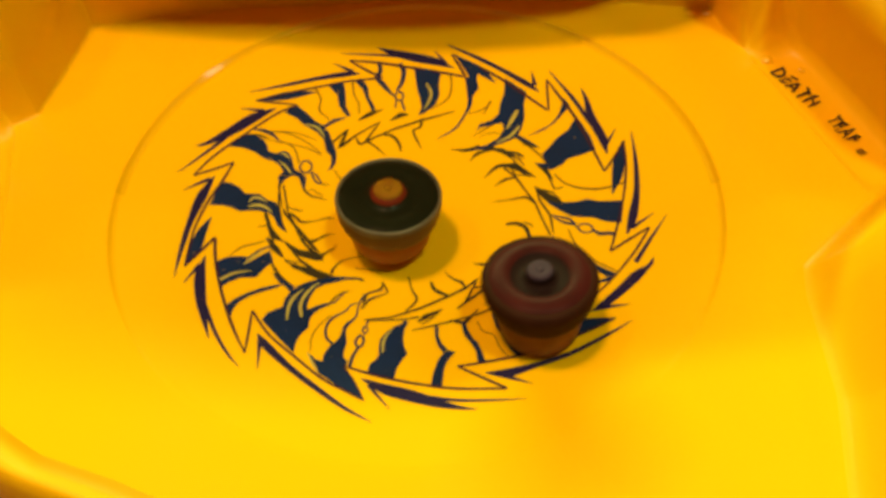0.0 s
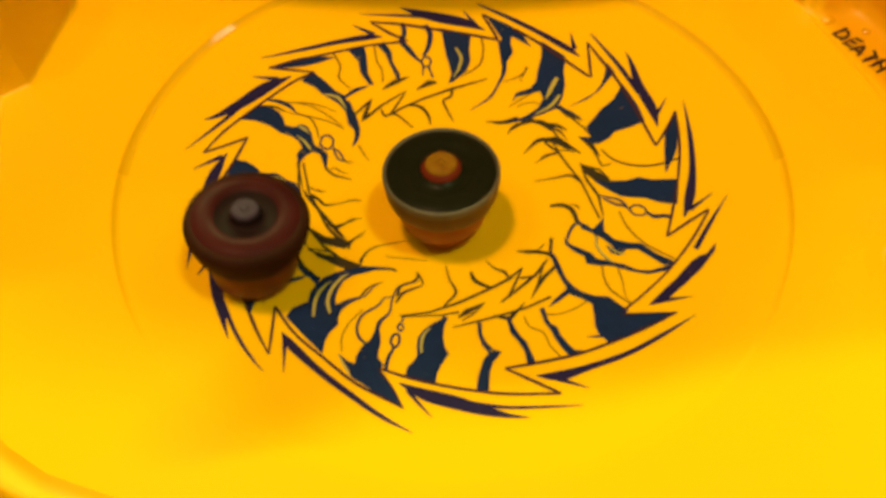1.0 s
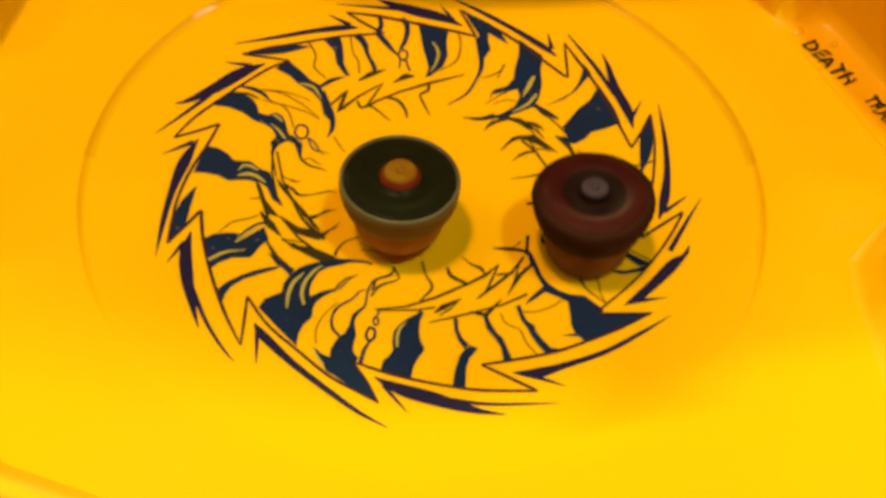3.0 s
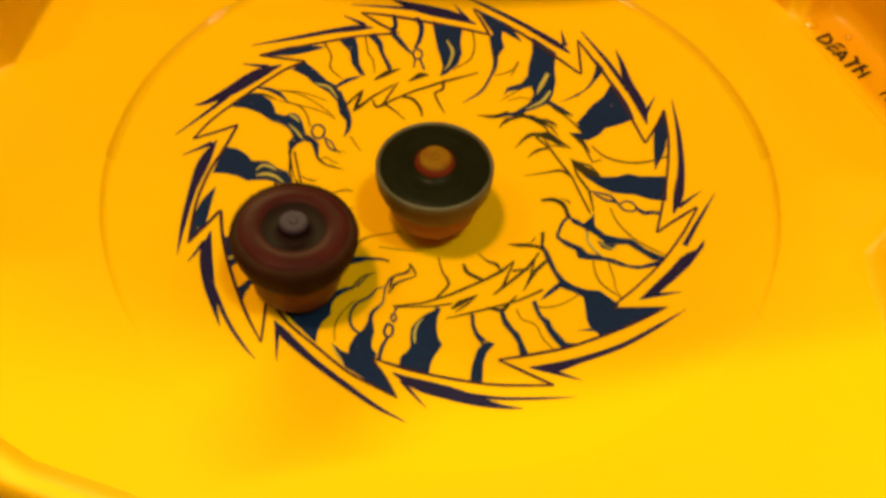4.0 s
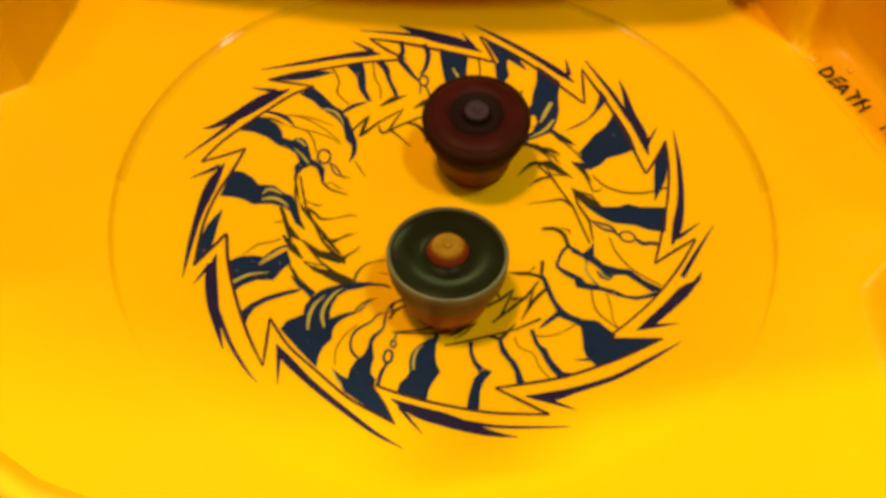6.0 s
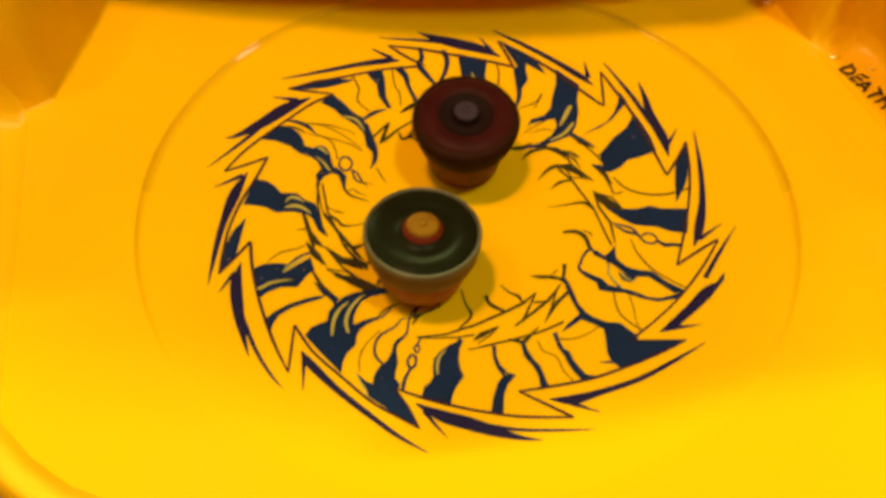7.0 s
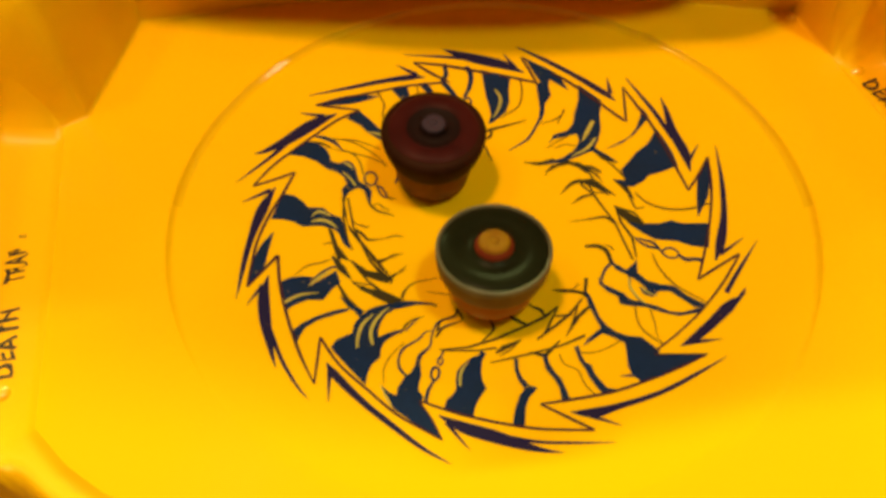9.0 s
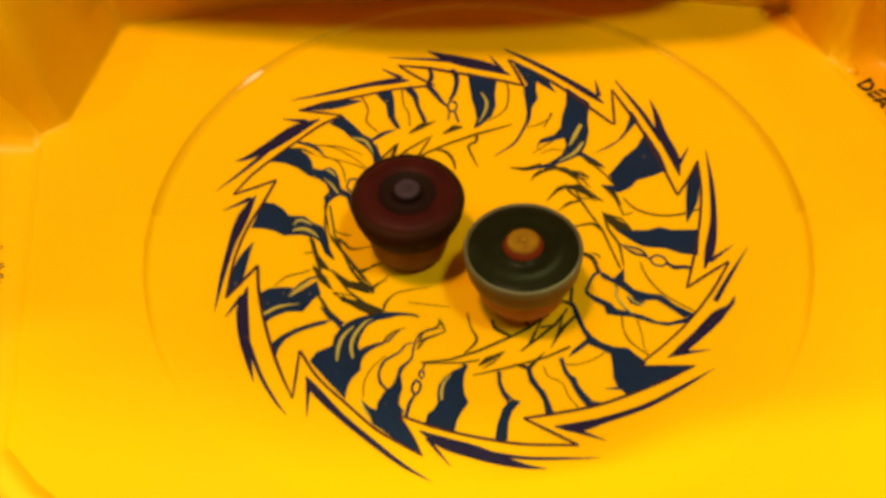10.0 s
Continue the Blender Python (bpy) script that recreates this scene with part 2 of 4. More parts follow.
def shadow_lip():
    """An added lip over the deck, out of view, shaped for its shadow."""
    bm = bmesh.new()
    cols = []
    for k in range(49):
        x = -0.196 + 0.366 * k / 48
        y = min(0.090 + (0.55 if x < 0 else 0.75) * (x - 0.005) ** 2 + 10 * max(0.0, x - 0.095) ** 2, 0.150)
        cols.append([bm.verts.new(v) for v in ((x, 0.159, 0.085), (x, y + 0.003, 0.094), (x, y, 0.096), (x, y + 0.002, 0.101), (x, y + 0.006, 0.103), (x, 0.168, 0.101))])
    for p, q in zip(cols, cols[1:]):
        for i in range(6):
            bm.faces.new((p[i], p[(i + 1) % 6], q[(i + 1) % 6], q[i]))
    bm.faces.new(cols[0])
    bm.faces.new(list(reversed(cols[-1])))
    bmesh.ops.recalc_face_normals(bm, faces=bm.faces)
    return bm


part("shadow_lip", shadow_lip(), wall_plastic, arena, "added unseen yellow lip that casts the shadow on the back deck")


def glint_bump(x, y, z, r):
    """A small polished bump, added in pocket and deck corners to make a glint."""
    bm = lathe([(r * math.cos(radians(k)), r * 0.5 * math.sin(radians(k))) for k in range(0, 90, 9)] + [(r * 0.04, r * 0.5)], 28, None, True)
    ob = part("glint_bump", bm, polished, arena, "tiny glossy bump added for a glint")
    ob.matrix_basis = pose(x, y, z)
    return ob


glint_bump(0.1805, 0.0990, -0.0018, 3.0)
glint_bump(0.1768, 0.0885, -0.0018, 3.4)
glint_bump(0.1925, 0.0800, -0.0018, 2.0)
glint_bump(0.1445, 0.1270, -0.0003, 3.2)
glint_bump(0.1530, 0.1265, -0.0003, 2.8)
glint_bump(-0.1975, 0.0500, -0.0010, 3.0)
glint_bump(-0.1815, -0.0885, -0.0018, 3.0)

# ---- the printed ring ----
INKS = {"arc": ink_maroon, "ret": ink_maroon, "fang": ink_navy, "crescent": ink_plum, "spike": ink_plum, "stripe": ink_navy, "line": ink_navy, "loop": ink_navy,
        "shine": ink_olive, "thin": ink_brown, "bolt": ink_brown, "wisp": ink_brown}
NAMES = {"arc": "bolt_outline", "ret": "bolt_outline", "fang": "bolt_fang", "crescent": "bolt_crescent", "spike": "bolt_spike", "stripe": "printed_stripe",
         "line": "printed_line", "loop": "printed_loop", "shine": "stripe_highlight", "thin": "hairline", "bolt": "inner_bolt", "wisp": "crack_mark"}
WEIGHT = {"bolt": 0.92, "wisp": 0.85, "thin": 1.1, "line": 1.12, "loop": 1.15}
LIFT = {"shine": 0.00034, "stripe": 0.00018, "arc": 0.00022, "ret": 0.00022, "line": 0.00020}


def ink(kind, *rows):
    """One stroke of the print on the dish: rows of angle in degrees, radius and breadth in millimetres."""
    rows = list(rows)
    if kind == "loop":
        rows.append(rows[0])
    flat = [(r / 1000 * math.cos(radians(a)), r / 1000 * math.sin(radians(a)), w * WEIGHT.get(kind, 1.0) / 1000) for a, r, w in rows]
    if kind == "bolt":
        line = [Vector(a).lerp(Vector(b), j / 4) for a, b in zip(flat, flat[1:]) for j in range(4)] + [Vector(flat[-1])]
    else:
        line = smooth_line(flat, 6)
    bm = bmesh.new()
    cols = []
    lift = LIFT.get(kind, 0.00020)
    for i, p in enumerate(line):
        d = (line[min(i + 1, len(line) - 1)] - line[max(i - 1, 0)]).xy
        d = d.normalized() if d.length > 1e-9 else Vector((1, 0))
        n = Vector((-d.y, d.x)) * max(p.z, 0.0002) / 2
        col = []
        for s in (-1, -0.5, 0, 0.5, 1):
            q = p.xy + n * s
            col.append(bm.verts.new((q.x, q.y, dish_z(q.x, q.y) + lift)))
        cols.append(col)
    for p, q in zip(cols, cols[1:]):
        for i in range(4):
            f = bm.faces.new((p[i], q[i], q[i + 1], p[i + 1]))
    bm.normal_update()
    for f in bm.faces:
        if f.normal.z < 0:
            f.normal_flip()
    return part(NAMES[kind], bm, INKS[kind], dish)


def ink_shape(kind, *rows):
    """One solid patch of the print: its corners as angle in degrees and radius in millimetres."""
    bm = bmesh.new()
    flat = [(r / 1000 * math.cos(radians(a)), r / 1000 * math.sin(radians(a))) for a, r in rows]
    face = bm.faces.new([bm.verts.new((x, y, dish_z(x, y) + 0.00020)) for x, y in flat])
    bm.normal_update()
    if face.normal.z < 0:
        face.normal_flip()
    bmesh.ops.triangulate(bm, faces=[face])
    return part(NAMES[kind], bm, INKS[kind], dish, "", False)

ink("arc", (134.1, 87.2, 1.4), (141.1, 89.9, 1.4), (149.6, 92.2, 1.3), (157.7, 95.9, 1.3), (165.4, 100.7, 1.2), (172.3, 104.7, 0.9))
ink("arc", (165, 89.6, 1.1), (173.6, 91, 1.4), (181.6, 94.8, 1.3), (189.7, 98.9, 1.2), (196.2, 102, 1.2), (201.8, 105.6, 0.7))
ink("arc", (194.4, 90.8, 1.4), (203, 92.7, 1.4), (213.2, 95.8, 1.3), (223.4, 100.7, 1.3), (231.3, 105.7, 0.6))
ink("arc", (223.1, 90.5, 1.1), (231.9, 93.5, 1.1), (241.3, 96, 1.1), (249.5, 100.2, 1.1), (255.6, 102.8, 1.1), (260.3, 105.6, 0.7))
ink("arc", (253.3, 92.3, 0.9), (259.8, 93.5, 1.2), (266.2, 95.2, 1.2), (273.5, 97.8, 1.1), (280.3, 100.9, 1.1), (290.1, 106.1, 0.9))
ink("arc", (281.3, 90.9, 0.9), (288.3, 91.9, 1.2), (297.4, 94.8, 1.2), (305.3, 97.6, 1.2), (313.3, 101.6, 1.2), (320.1, 106.1, 0.7))
ink("arc", (313.2, 91, 0.9), (320.9, 92.6, 0.9), (329.4, 95.3, 0.9), (339.5, 99.3, 1.1), (348, 103.8, 0.9))
ink("arc", (338.4, 89.8, 0.9), (347, 90.1, 1.1), (358.4, 92.9, 1.1), (9.4, 97.7, 1.2), (18.6, 102.7, 1))
ink("arc", (9.3, 87.5, 1.1), (21, 87.6, 1.4), (34.6, 91.7, 1.5), (43.9, 96, 1.5), (50.4, 100.7, 0.9))
ink("arc", (41.8, 84.5, 1.3), (51.7, 85.6, 1.6), (62.7, 89.7, 1.7), (72.5, 94.7, 1.8), (80.6, 100, 1.1))
ink("arc", (73.9, 85.1, 1.4), (83.5, 86.5, 1.8), (93.9, 90, 1.8), (103.3, 95.9, 1.8), (111.2, 101.8, 1.1))
ink("arc", (104.6, 84.7, 1.5), (115.3, 88, 1.4), (123.7, 91.1, 1.4), (132.8, 96.7, 1.4), (141.6, 104.2, 1.1))
ink("ret", (172.3, 104.7, 1), (169.1, 97, 1.3), (165, 89.6, 1.3))
ink("ret", (201.8, 105.6, 1.1), (198.4, 98, 1.4), (194.4, 90.8, 1.4))
ink("ret", (231.3, 105.7, 0.8), (227.2, 97.2, 1.1), (223.1, 90.5, 0.9))
ink("ret", (260.3, 105.8, 0.6), (257.4, 98.9, 0.8), (253.4, 92.8, 0.9))
ink("ret", (290.1, 106.1, 1.1), (285.7, 97.6, 1.2), (281.3, 90.9, 0.9))
ink("ret", (319.9, 105.9, 0.8), (316, 98, 1), (312.3, 91.7, 0.8))
ink("ret", (348.4, 103.8, 1), (343.6, 96, 1.3), (338.4, 89.8, 1))
ink("ret", (18.6, 102.7, 1), (13.8, 94.6, 1.3), (9.3, 87.5, 1))
ink("ret", (50.4, 100.7, 0.8), (46.2, 92.5, 1.3), (41.2, 84.7, 1))
ink("ret", (80.6, 100, 0.9), (77, 91.5, 1.5), (73.5, 83.8, 1.2))
ink("ret", (111.2, 101.8, 1), (107.3, 91.7, 1.7), (102.8, 84.4, 1))
ink("ret", (141.6, 104.2, 1), (138.3, 95.9, 1.4), (134.3, 87.5, 1))
ink("fang", (186.7, 92.1, 0.3), (191.6, 96, 4.1), (197.3, 100, 5), (201.6, 104.9, 0.7))
ink("fang", (18.3, 102.4, 1), (13.4, 96.9, 4.8), (7.1, 92.6, 4.9), (359.6, 88.2, 0.2))
ink("fang", (141.1, 103.7, 1.1), (135.1, 96.9, 5.3), (130.7, 92.8, 4.3), (126.1, 89, 0.4))
ink("fang", (304.8, 93.7, 1.3), (303.3, 92.2, 0.9), (301.7, 90.7, 0.1))
ink("crescent", (139.9, 93, 0.7), (147, 97.1, 6.1), (155.3, 101.3, 5.3), (161, 107.1, 2.3), (162.8, 111, 0.3))
ink("crescent", (154, 99.6, 1.9), (162.1, 103.3, 1.9), (172.1, 112.4, 0.3))
ink("crescent", (171.4, 95.2, 0.6), (179, 97.8, 4.8), (187.8, 101.2, 3), (196.5, 105.5, 2.1), (204.2, 111, 0.2))
ink("crescent", (200.1, 96.2, 0.5), (205.6, 100.5, 4.5), (212.2, 104.2, 4.5), (218.1, 107.7, 2.5), (223.2, 111.4, 0.2))
ink("crescent", (214.7, 104.4, 1.9), (222.8, 107.8, 1.5), (229, 110.4, 1.1), (233, 111.8, 0.2))
ink("crescent", (229.5, 96.1, 0.4), (233, 97.8, 3.3), (241.8, 101.1, 2.6), (250.8, 105.7, 2.2), (257.3, 110.5, 1.5), (262.7, 114.4, 0.2))
ink("crescent", (258.4, 96.3, 0.5), (264, 99.5, 4.5), (269.9, 102.2, 5.2), (275.2, 105.9, 3.8), (279.3, 109, 1.8), (283, 111.4, 0.2))
ink("crescent", (273.2, 103, 1.8), (279.6, 106, 1.3), (286.8, 109.3, 0.9), (292.6, 113.1, 0.2))
ink("crescent", (287.2, 96.7, 0.5), (291.6, 99.6, 3.9), (297.7, 101.2, 2.5), (306.3, 104.6, 2), (314.4, 107.8, 1.6), (321.7, 112.1, 0.2))
ink("crescent", (336.9, 101.4, 2), (344.4, 104.6, 1.6), (352.6, 111, 0.2))
ink("crescent", (345.4, 94.8, 0.7), (351.2, 96.4, 4), (0.1, 99.1, 2.8), (10.5, 102.9, 2), (20.8, 108.7, 0.3))
ink("crescent", (15.6, 92.1, 0.5), (22, 94.6, 4.4), (30.4, 97.4, 4.2), (37, 103.4, 2.2), (41, 107.1, 0.3))
ink("crescent", (28.2, 94.7, 2.1), (39.3, 98.9, 2.2), (51.4, 106.3, 0.6))
ink("crescent", (109.9, 90.8, 0.7), (114, 93, 3.7), (121.8, 96.5, 2.9), (130.7, 101.6, 2.2), (140.4, 110.9, 0.4))
ink("crescent", (49.1, 91.5, 0.7), (54.6, 92.8, 3.4), (64.4, 96, 2.8), (73.3, 100.4, 2.5), (82.3, 106.9, 0.7))
ink("crescent", (78.9, 90.3, 0.7), (85.5, 94.1, 5.5), (92, 97.2, 6.3), (98, 101.7, 4.4), (102.3, 107, 0.4))
ink("crescent", (92, 97.2, 2.2), (101.1, 100.8, 1.9), (112.6, 108.4, 0.4))
ink("spike", (142.9, 96.3, 2.8), (146.2, 106.2, 0.4))
ink("spike", (172.6, 96.5, 2.5), (177.4, 106.9, 0.3))
ink("spike", (202.5, 99.3, 2.3), (206.4, 107.9, 0.3))
ink("spike", (231.6, 98.1, 1.9), (236.3, 108.1, 0.2))
ink("spike", (260.4, 98.5, 1.7), (263.1, 103.2, 1.1), (265.8, 108.2, 0.2))
ink("spike", (290.8, 100.3, 2.1), (295.3, 108.2, 0.2))
ink("spike", (347.7, 96.5, 2.1), (353, 105.5, 0.3))
ink("spike", (19.2, 94.1, 2.1), (23.3, 102.9, 0.3))
ink("spike", (111.8, 93.5, 2.8), (115.8, 102.9, 0.4))
ink("spike", (51.8, 93.9, 2.7), (55.8, 101.6, 0.3))
ink("spike", (81.8, 92.7, 2.8), (85.8, 101.9, 0.3))
ink("loop", (158.8, 59.5, 0.8), (155.7, 59.8, 0.9), (154.3, 57.7, 1), (155.9, 54.8, 0.8), (159.6, 53.9, 0.9), (161.7, 55.5, 1), (160.4, 58.5, 0.9))
ink("loop", (253.4, 79.5, 0.9), (253.8, 77, 1), (255.2, 77.5, 0.9), (255.7, 80.4, 0.9), (255, 82.4, 1), (253.8, 81.2, 0.9))
ink("loop", (253.9, 74.1, 0.7), (254.3, 72.1, 0.8), (255.5, 73.5, 0.6), (255.1, 75.4, 0.7))
ink("loop", (345.2, 73.2, 0.8), (347, 74.9, 0.8), (347.2, 77.7, 0.9), (345.7, 80, 0.7), (344, 79.1, 0.8), (343.6, 75.9, 0.8))
ink("loop", (100.2, 69.9, 0.8), (99.1, 72.6, 1), (97.3, 72.4, 1.1), (96.7, 69.4, 0.8), (97.9, 67, 1), (99.6, 67.3, 1.1))
ink("line", (254.7, 92.1, 1.3), (254.4, 87.3, 1.3), (254.9, 82.5, 0.9))
ink("line", (254.5, 71.5, 0.7), (254.7, 68.5, 0.7))
ink("line", (150.5, 92, 0.9), (149.4, 87.2, 2), (149.3, 81.9, 1.7), (150.6, 76.7, 0.4))
ink("line", (207.2, 82.6, 0.4), (204.8, 78.2, 1.1), (203.1, 71.9, 1), (204.1, 67.7, 1.2), (208.4, 66.6, 0.8), (210.1, 65.9, 0.2))
ink("line", (198.9, 69.5, 0.2), (201.8, 67.9, 2.1), (205.3, 67.2, 2.1), (209.8, 66, 0.2))
ink("line", (239.9, 66.4, 0.8), (240.2, 63.6, 0.7), (240.7, 60.1, 0.5), (241.9, 57.8, 0.2))
ink("line", (248.9, 78.2, 1.3), (248.5, 73.7, 1.5), (249.9, 68.8, 0.8), (248.9, 63.6, 0.7), (248.5, 58.5, 0.7), (249.9, 55.6, 0.6), (256.3, 51.9, 0.2))
ink("line", (247.8, 84.3, 1), (245.1, 82.3, 1), (243.3, 78.4, 0.9), (243, 73.4, 1), (245.4, 67.7, 0.8), (246.2, 63.5, 0.6), (249, 61.5, 0.3))
ink("line", (249.6, 60.9, 0.4), (252.2, 57.6, 0.6), (256.5, 54.3, 0.3))
ink("line", (348.9, 62.2, 0.6), (346.7, 67.3, 1.2), (346.4, 71.2, 1.1), (345.4, 73.2, 0.7))
ink("line", (345.4, 79.8, 0.9), (344.1, 83.3, 1.8), (344.8, 86.9, 1.6), (344.7, 90.4, 1.9))
ink("line", (67.7, 65.8, 1.7), (67.8, 58.5, 1.1), (68.9, 49.5, 1.1), (76.8, 40.3, 0.3))
ink("line", (99.9, 67, 0.8), (101.1, 61.8, 0.7))
ink("line", (97.9, 66.7, 0.9), (96.9, 59.6, 1))
ink("line", (103, 96.9, 1.7), (103.1, 90.2, 2.1), (104.7, 85.4, 2.6), (103.4, 79.2, 2.5), (101.9, 73.8, 1.7), (100, 69.6, 0.9))
ink("line", (134.5, 66.5, 1.3), (128.9, 66.6, 2.1), (123.6, 65.3, 0.6))
ink("bolt", (170, 64.7, 1), (181.2, 62.9, 1), (192.6, 61.4, 1), (197.9, 60.1, 0.5))
ink("bolt", (171, 62.6, 1), (185.7, 58.5, 1), (198.6, 55.4, 1.2), (205.2, 55.1, 1.2), (212.8, 53.8, 1.8), (219.2, 52.2, 2), (221, 53.4, 0.5))
ink("bolt", (186.4, 68.9, 0.7), (195.6, 67.1, 0.9), (201.5, 66.9, 1.4))
ink("bolt", (198.3, 69, 0.7), (204.8, 67.2, 3.7), (210.7, 65.6, 0.2))
ink("bolt", (202.3, 62.6, 0.8), (210.1, 58.4, 1.4), (215.8, 53.7, 3.3), (219.7, 52.6, 1.1))
ink("bolt", (204, 61.9, 1), (213.8, 60.4, 1), (221.5, 59, 1.6), (230, 56.5, 2.4))
ink("bolt", (214.9, 63.7, 0.8), (221.3, 61.7, 2.4), (228.3, 59.9, 1.3))
ink("bolt", (211.6, 66.1, 0.6), (217.9, 59.1, 0.8), (224, 58.2, 0.8), (230.9, 55.4, 1.1))
ink("bolt", (209.7, 71.5, 0.9), (217.2, 72, 2.1), (223.8, 71.4, 2.4))
ink("bolt", (214.7, 73.4, 0.5), (219.6, 72.6, 2.7), (224, 71.5, 1.3))
ink("bolt", (42.2, 47.5, 2.3), (36.9, 50.2, 2), (29.8, 54.7, 1.3), (26.8, 56.3, 0.3))
ink("bolt", (38.9, 49.1, 1.3), (29.2, 51.2, 0.9), (19, 51.3, 1.2), (12.6, 56.3, 0.6))
ink("bolt", (27.8, 44.6, 1.6), (24.7, 50.3, 2.9), (18.3, 52.9, 1.9), (12.6, 56.3, 0.3))
ink("bolt", (39.4, 62, 2.5), (33.6, 62.2, 3.2), (28.3, 65.1, 0.3))
ink("bolt", (38.4, 61.7, 0.9), (25.1, 63.3, 0.9), (15.5, 65.2, 1.2))
ink("bolt", (21.5, 59, 0.6), (16.9, 61.6, 3.3), (9.1, 63.3, 0.6))
ink("bolt", (25.9, 44.6, 1.2), (15.7, 47.5, 1.2), (5.9, 49.6, 1.1), (357, 53.5, 1.1), (348.1, 57, 1), (339.1, 62.9, 1))
ink("bolt", (7.3, 54.3, 0.6), (1.1, 57.2, 2.6), (355.7, 61.9, 1.7))
ink("bolt", (5.5, 54.7, 0.8), (357.4, 55.9, 1.3), (349.9, 60.6, 1.3), (340.5, 63.9, 0.7))
ink("bolt", (15.9, 61.7, 0.8), (4.2, 63, 0.9), (4.9, 67, 0.6))
ink("bolt", (253.1, 69, 0.5), (262.3, 65.2, 1), (271.8, 60.7, 1.3), (285.4, 56, 1.3), (293.3, 54.5, 1.5), (300.5, 52.5, 0.7))
ink("bolt", (253.9, 69, 0.8), (266.1, 66.2, 0.8), (271.9, 64.8, 1))
ink("bolt", (269.7, 71.5, 0.5), (276.6, 69.7, 1), (283.8, 68.9, 1), (293.1, 69.1, 1), (301.7, 69.3, 1.2))
ink("bolt", (271.5, 67.3, 0.7), (274.4, 64.9, 2.7), (280.8, 61.9, 0.2))
ink("bolt", (280.8, 61.9, 0.7), (276.3, 66.1, 0.9), (272.8, 68.6, 0.5))
ink("bolt", (300.5, 52.5, 0.7), (290, 61.7, 1.3), (286.1, 63.3, 0.5))
ink("bolt", (286.5, 63.4, 0.7), (295.4, 59.8, 1.4), (302.8, 58, 1.4), (311.5, 55.3, 0.9))
ink("bolt", (297, 56.1, 1.1), (303, 58.7, 1.1))
ink("bolt", (307.7, 56.5, 0.9), (301.4, 61.8, 0.9), (296.1, 66.2, 0.4))
ink("bolt", (296.9, 65.5, 0.4), (304.6, 60.8, 1.8), (313.1, 59.7, 1.4))
ink("bolt", (282.5, 68.3, 0.8), (286.8, 71.2, 2.2), (293.5, 66.8, 0.5))
ink("bolt", (139, 55.7, 1.2), (126.7, 57.8, 1.6), (138.4, 50.8, 2.1), (125.3, 52.1, 1.3), (110.3, 54.9, 0.9), (125.6, 45.1, 1.3), (117.6, 46.1, 1.3), (103.7, 48, 1.3), (88.5, 52.2, 1.7), (73.3, 60.3, 0.7))
ink("bolt", (119.5, 60.3, 1), (113.1, 61.8, 3.4), (106.4, 62.5, 0.3))
ink("bolt", (105.5, 54, 0.7), (99, 56.8, 3.7), (95.4, 56.4, 1))
ink("wisp", (187.3, 57.3, 1.1), (190.8, 54.5, 1.4), (193.8, 52.8, 1.5), (194.8, 47.4, 0.6), (194.2, 41.3, 0.9), (196.3, 38, 0.3))
ink("wisp", (203.8, 54.5, 1.4), (207.4, 52.1, 2), (208, 49.6, 1.1), (206.8, 45.1, 0.9), (208.5, 41, 0.3))
ink("wisp", (218.2, 51.6, 1.9), (217.9, 48.1, 0.8), (216.8, 42.9, 0.3))
ink("wisp", (229.7, 54.9, 1.6), (228.2, 52.1, 1.2), (227.7, 47.5, 0.8), (230.3, 43, 0.6), (240.9, 35.4, 0.3))
ink("wisp", (231.6, 56.3, 2.2), (237.5, 52.5, 1.6), (241.5, 50.6, 1.4), (244.8, 50.3, 1.1))
ink("wisp", (27.8, 44.6, 1.9), (27.7, 40.2, 1.8), (23.1, 33.7, 0.3))
ink("wisp", (16, 46.8, 1.6), (16.1, 43.4, 1.2), (12.7, 36.5, 0.3))
ink("wisp", (356.7, 53.5, 1.5), (0.5, 49.4, 1.6), (359.2, 42.6, 0.9), (356.7, 34.2, 0.3))
ink("wisp", (41.7, 48.9, 3.3), (44.5, 42.8, 1.9), (45.4, 37.6, 0.6))
ink("wisp", (339.1, 42.5, 1.5), (341.5, 47.3, 2.4), (339.6, 51.8, 2.4), (333.8, 55.5, 1.5))
ink("wisp", (304.4, 45.1, 0.6), (310.3, 48.9, 1.1), (313.4, 53.3, 1.9), (313.9, 56.5, 2.4))
ink("wisp", (321.6, 50.2, 0.9), (315.6, 53.4, 1.6))
ink("wisp", (287.2, 43.4, 0.5), (289.9, 48.1, 1), (292.7, 50.7, 1.6), (293.1, 53.8, 1))
ink("wisp", (278.5, 46.9, 1.2), (279.6, 51.4, 2), (284.9, 56.2, 1.6))
ink("wisp", (266.6, 43.6, 0.7), (268.7, 50.2, 0.9), (271.1, 56, 1.3), (266.8, 62.1, 0.9))
ink("wisp", (253.5, 48.4, 1.2), (257.1, 51.7, 0.9), (257.2, 53.9, 0.7), (251.8, 58.7, 1), (250.4, 63.9, 1.2))
ink("wisp", (249.9, 61.4, 1.1), (249.7, 56.1, 1.2), (253.7, 52.6, 1.3), (254.8, 48.9, 0.9))
ink("wisp", (239.1, 68.5, 0.9), (238.8, 64.2, 1), (239.9, 60.3, 0.8), (242.5, 57.2, 0.3))
ink("wisp", (88.5, 52.2, 1.3), (89.1, 47.7, 1.7), (93.3, 45, 1.3), (90.9, 38.5, 1.1), (87.3, 32.9, 0.5))
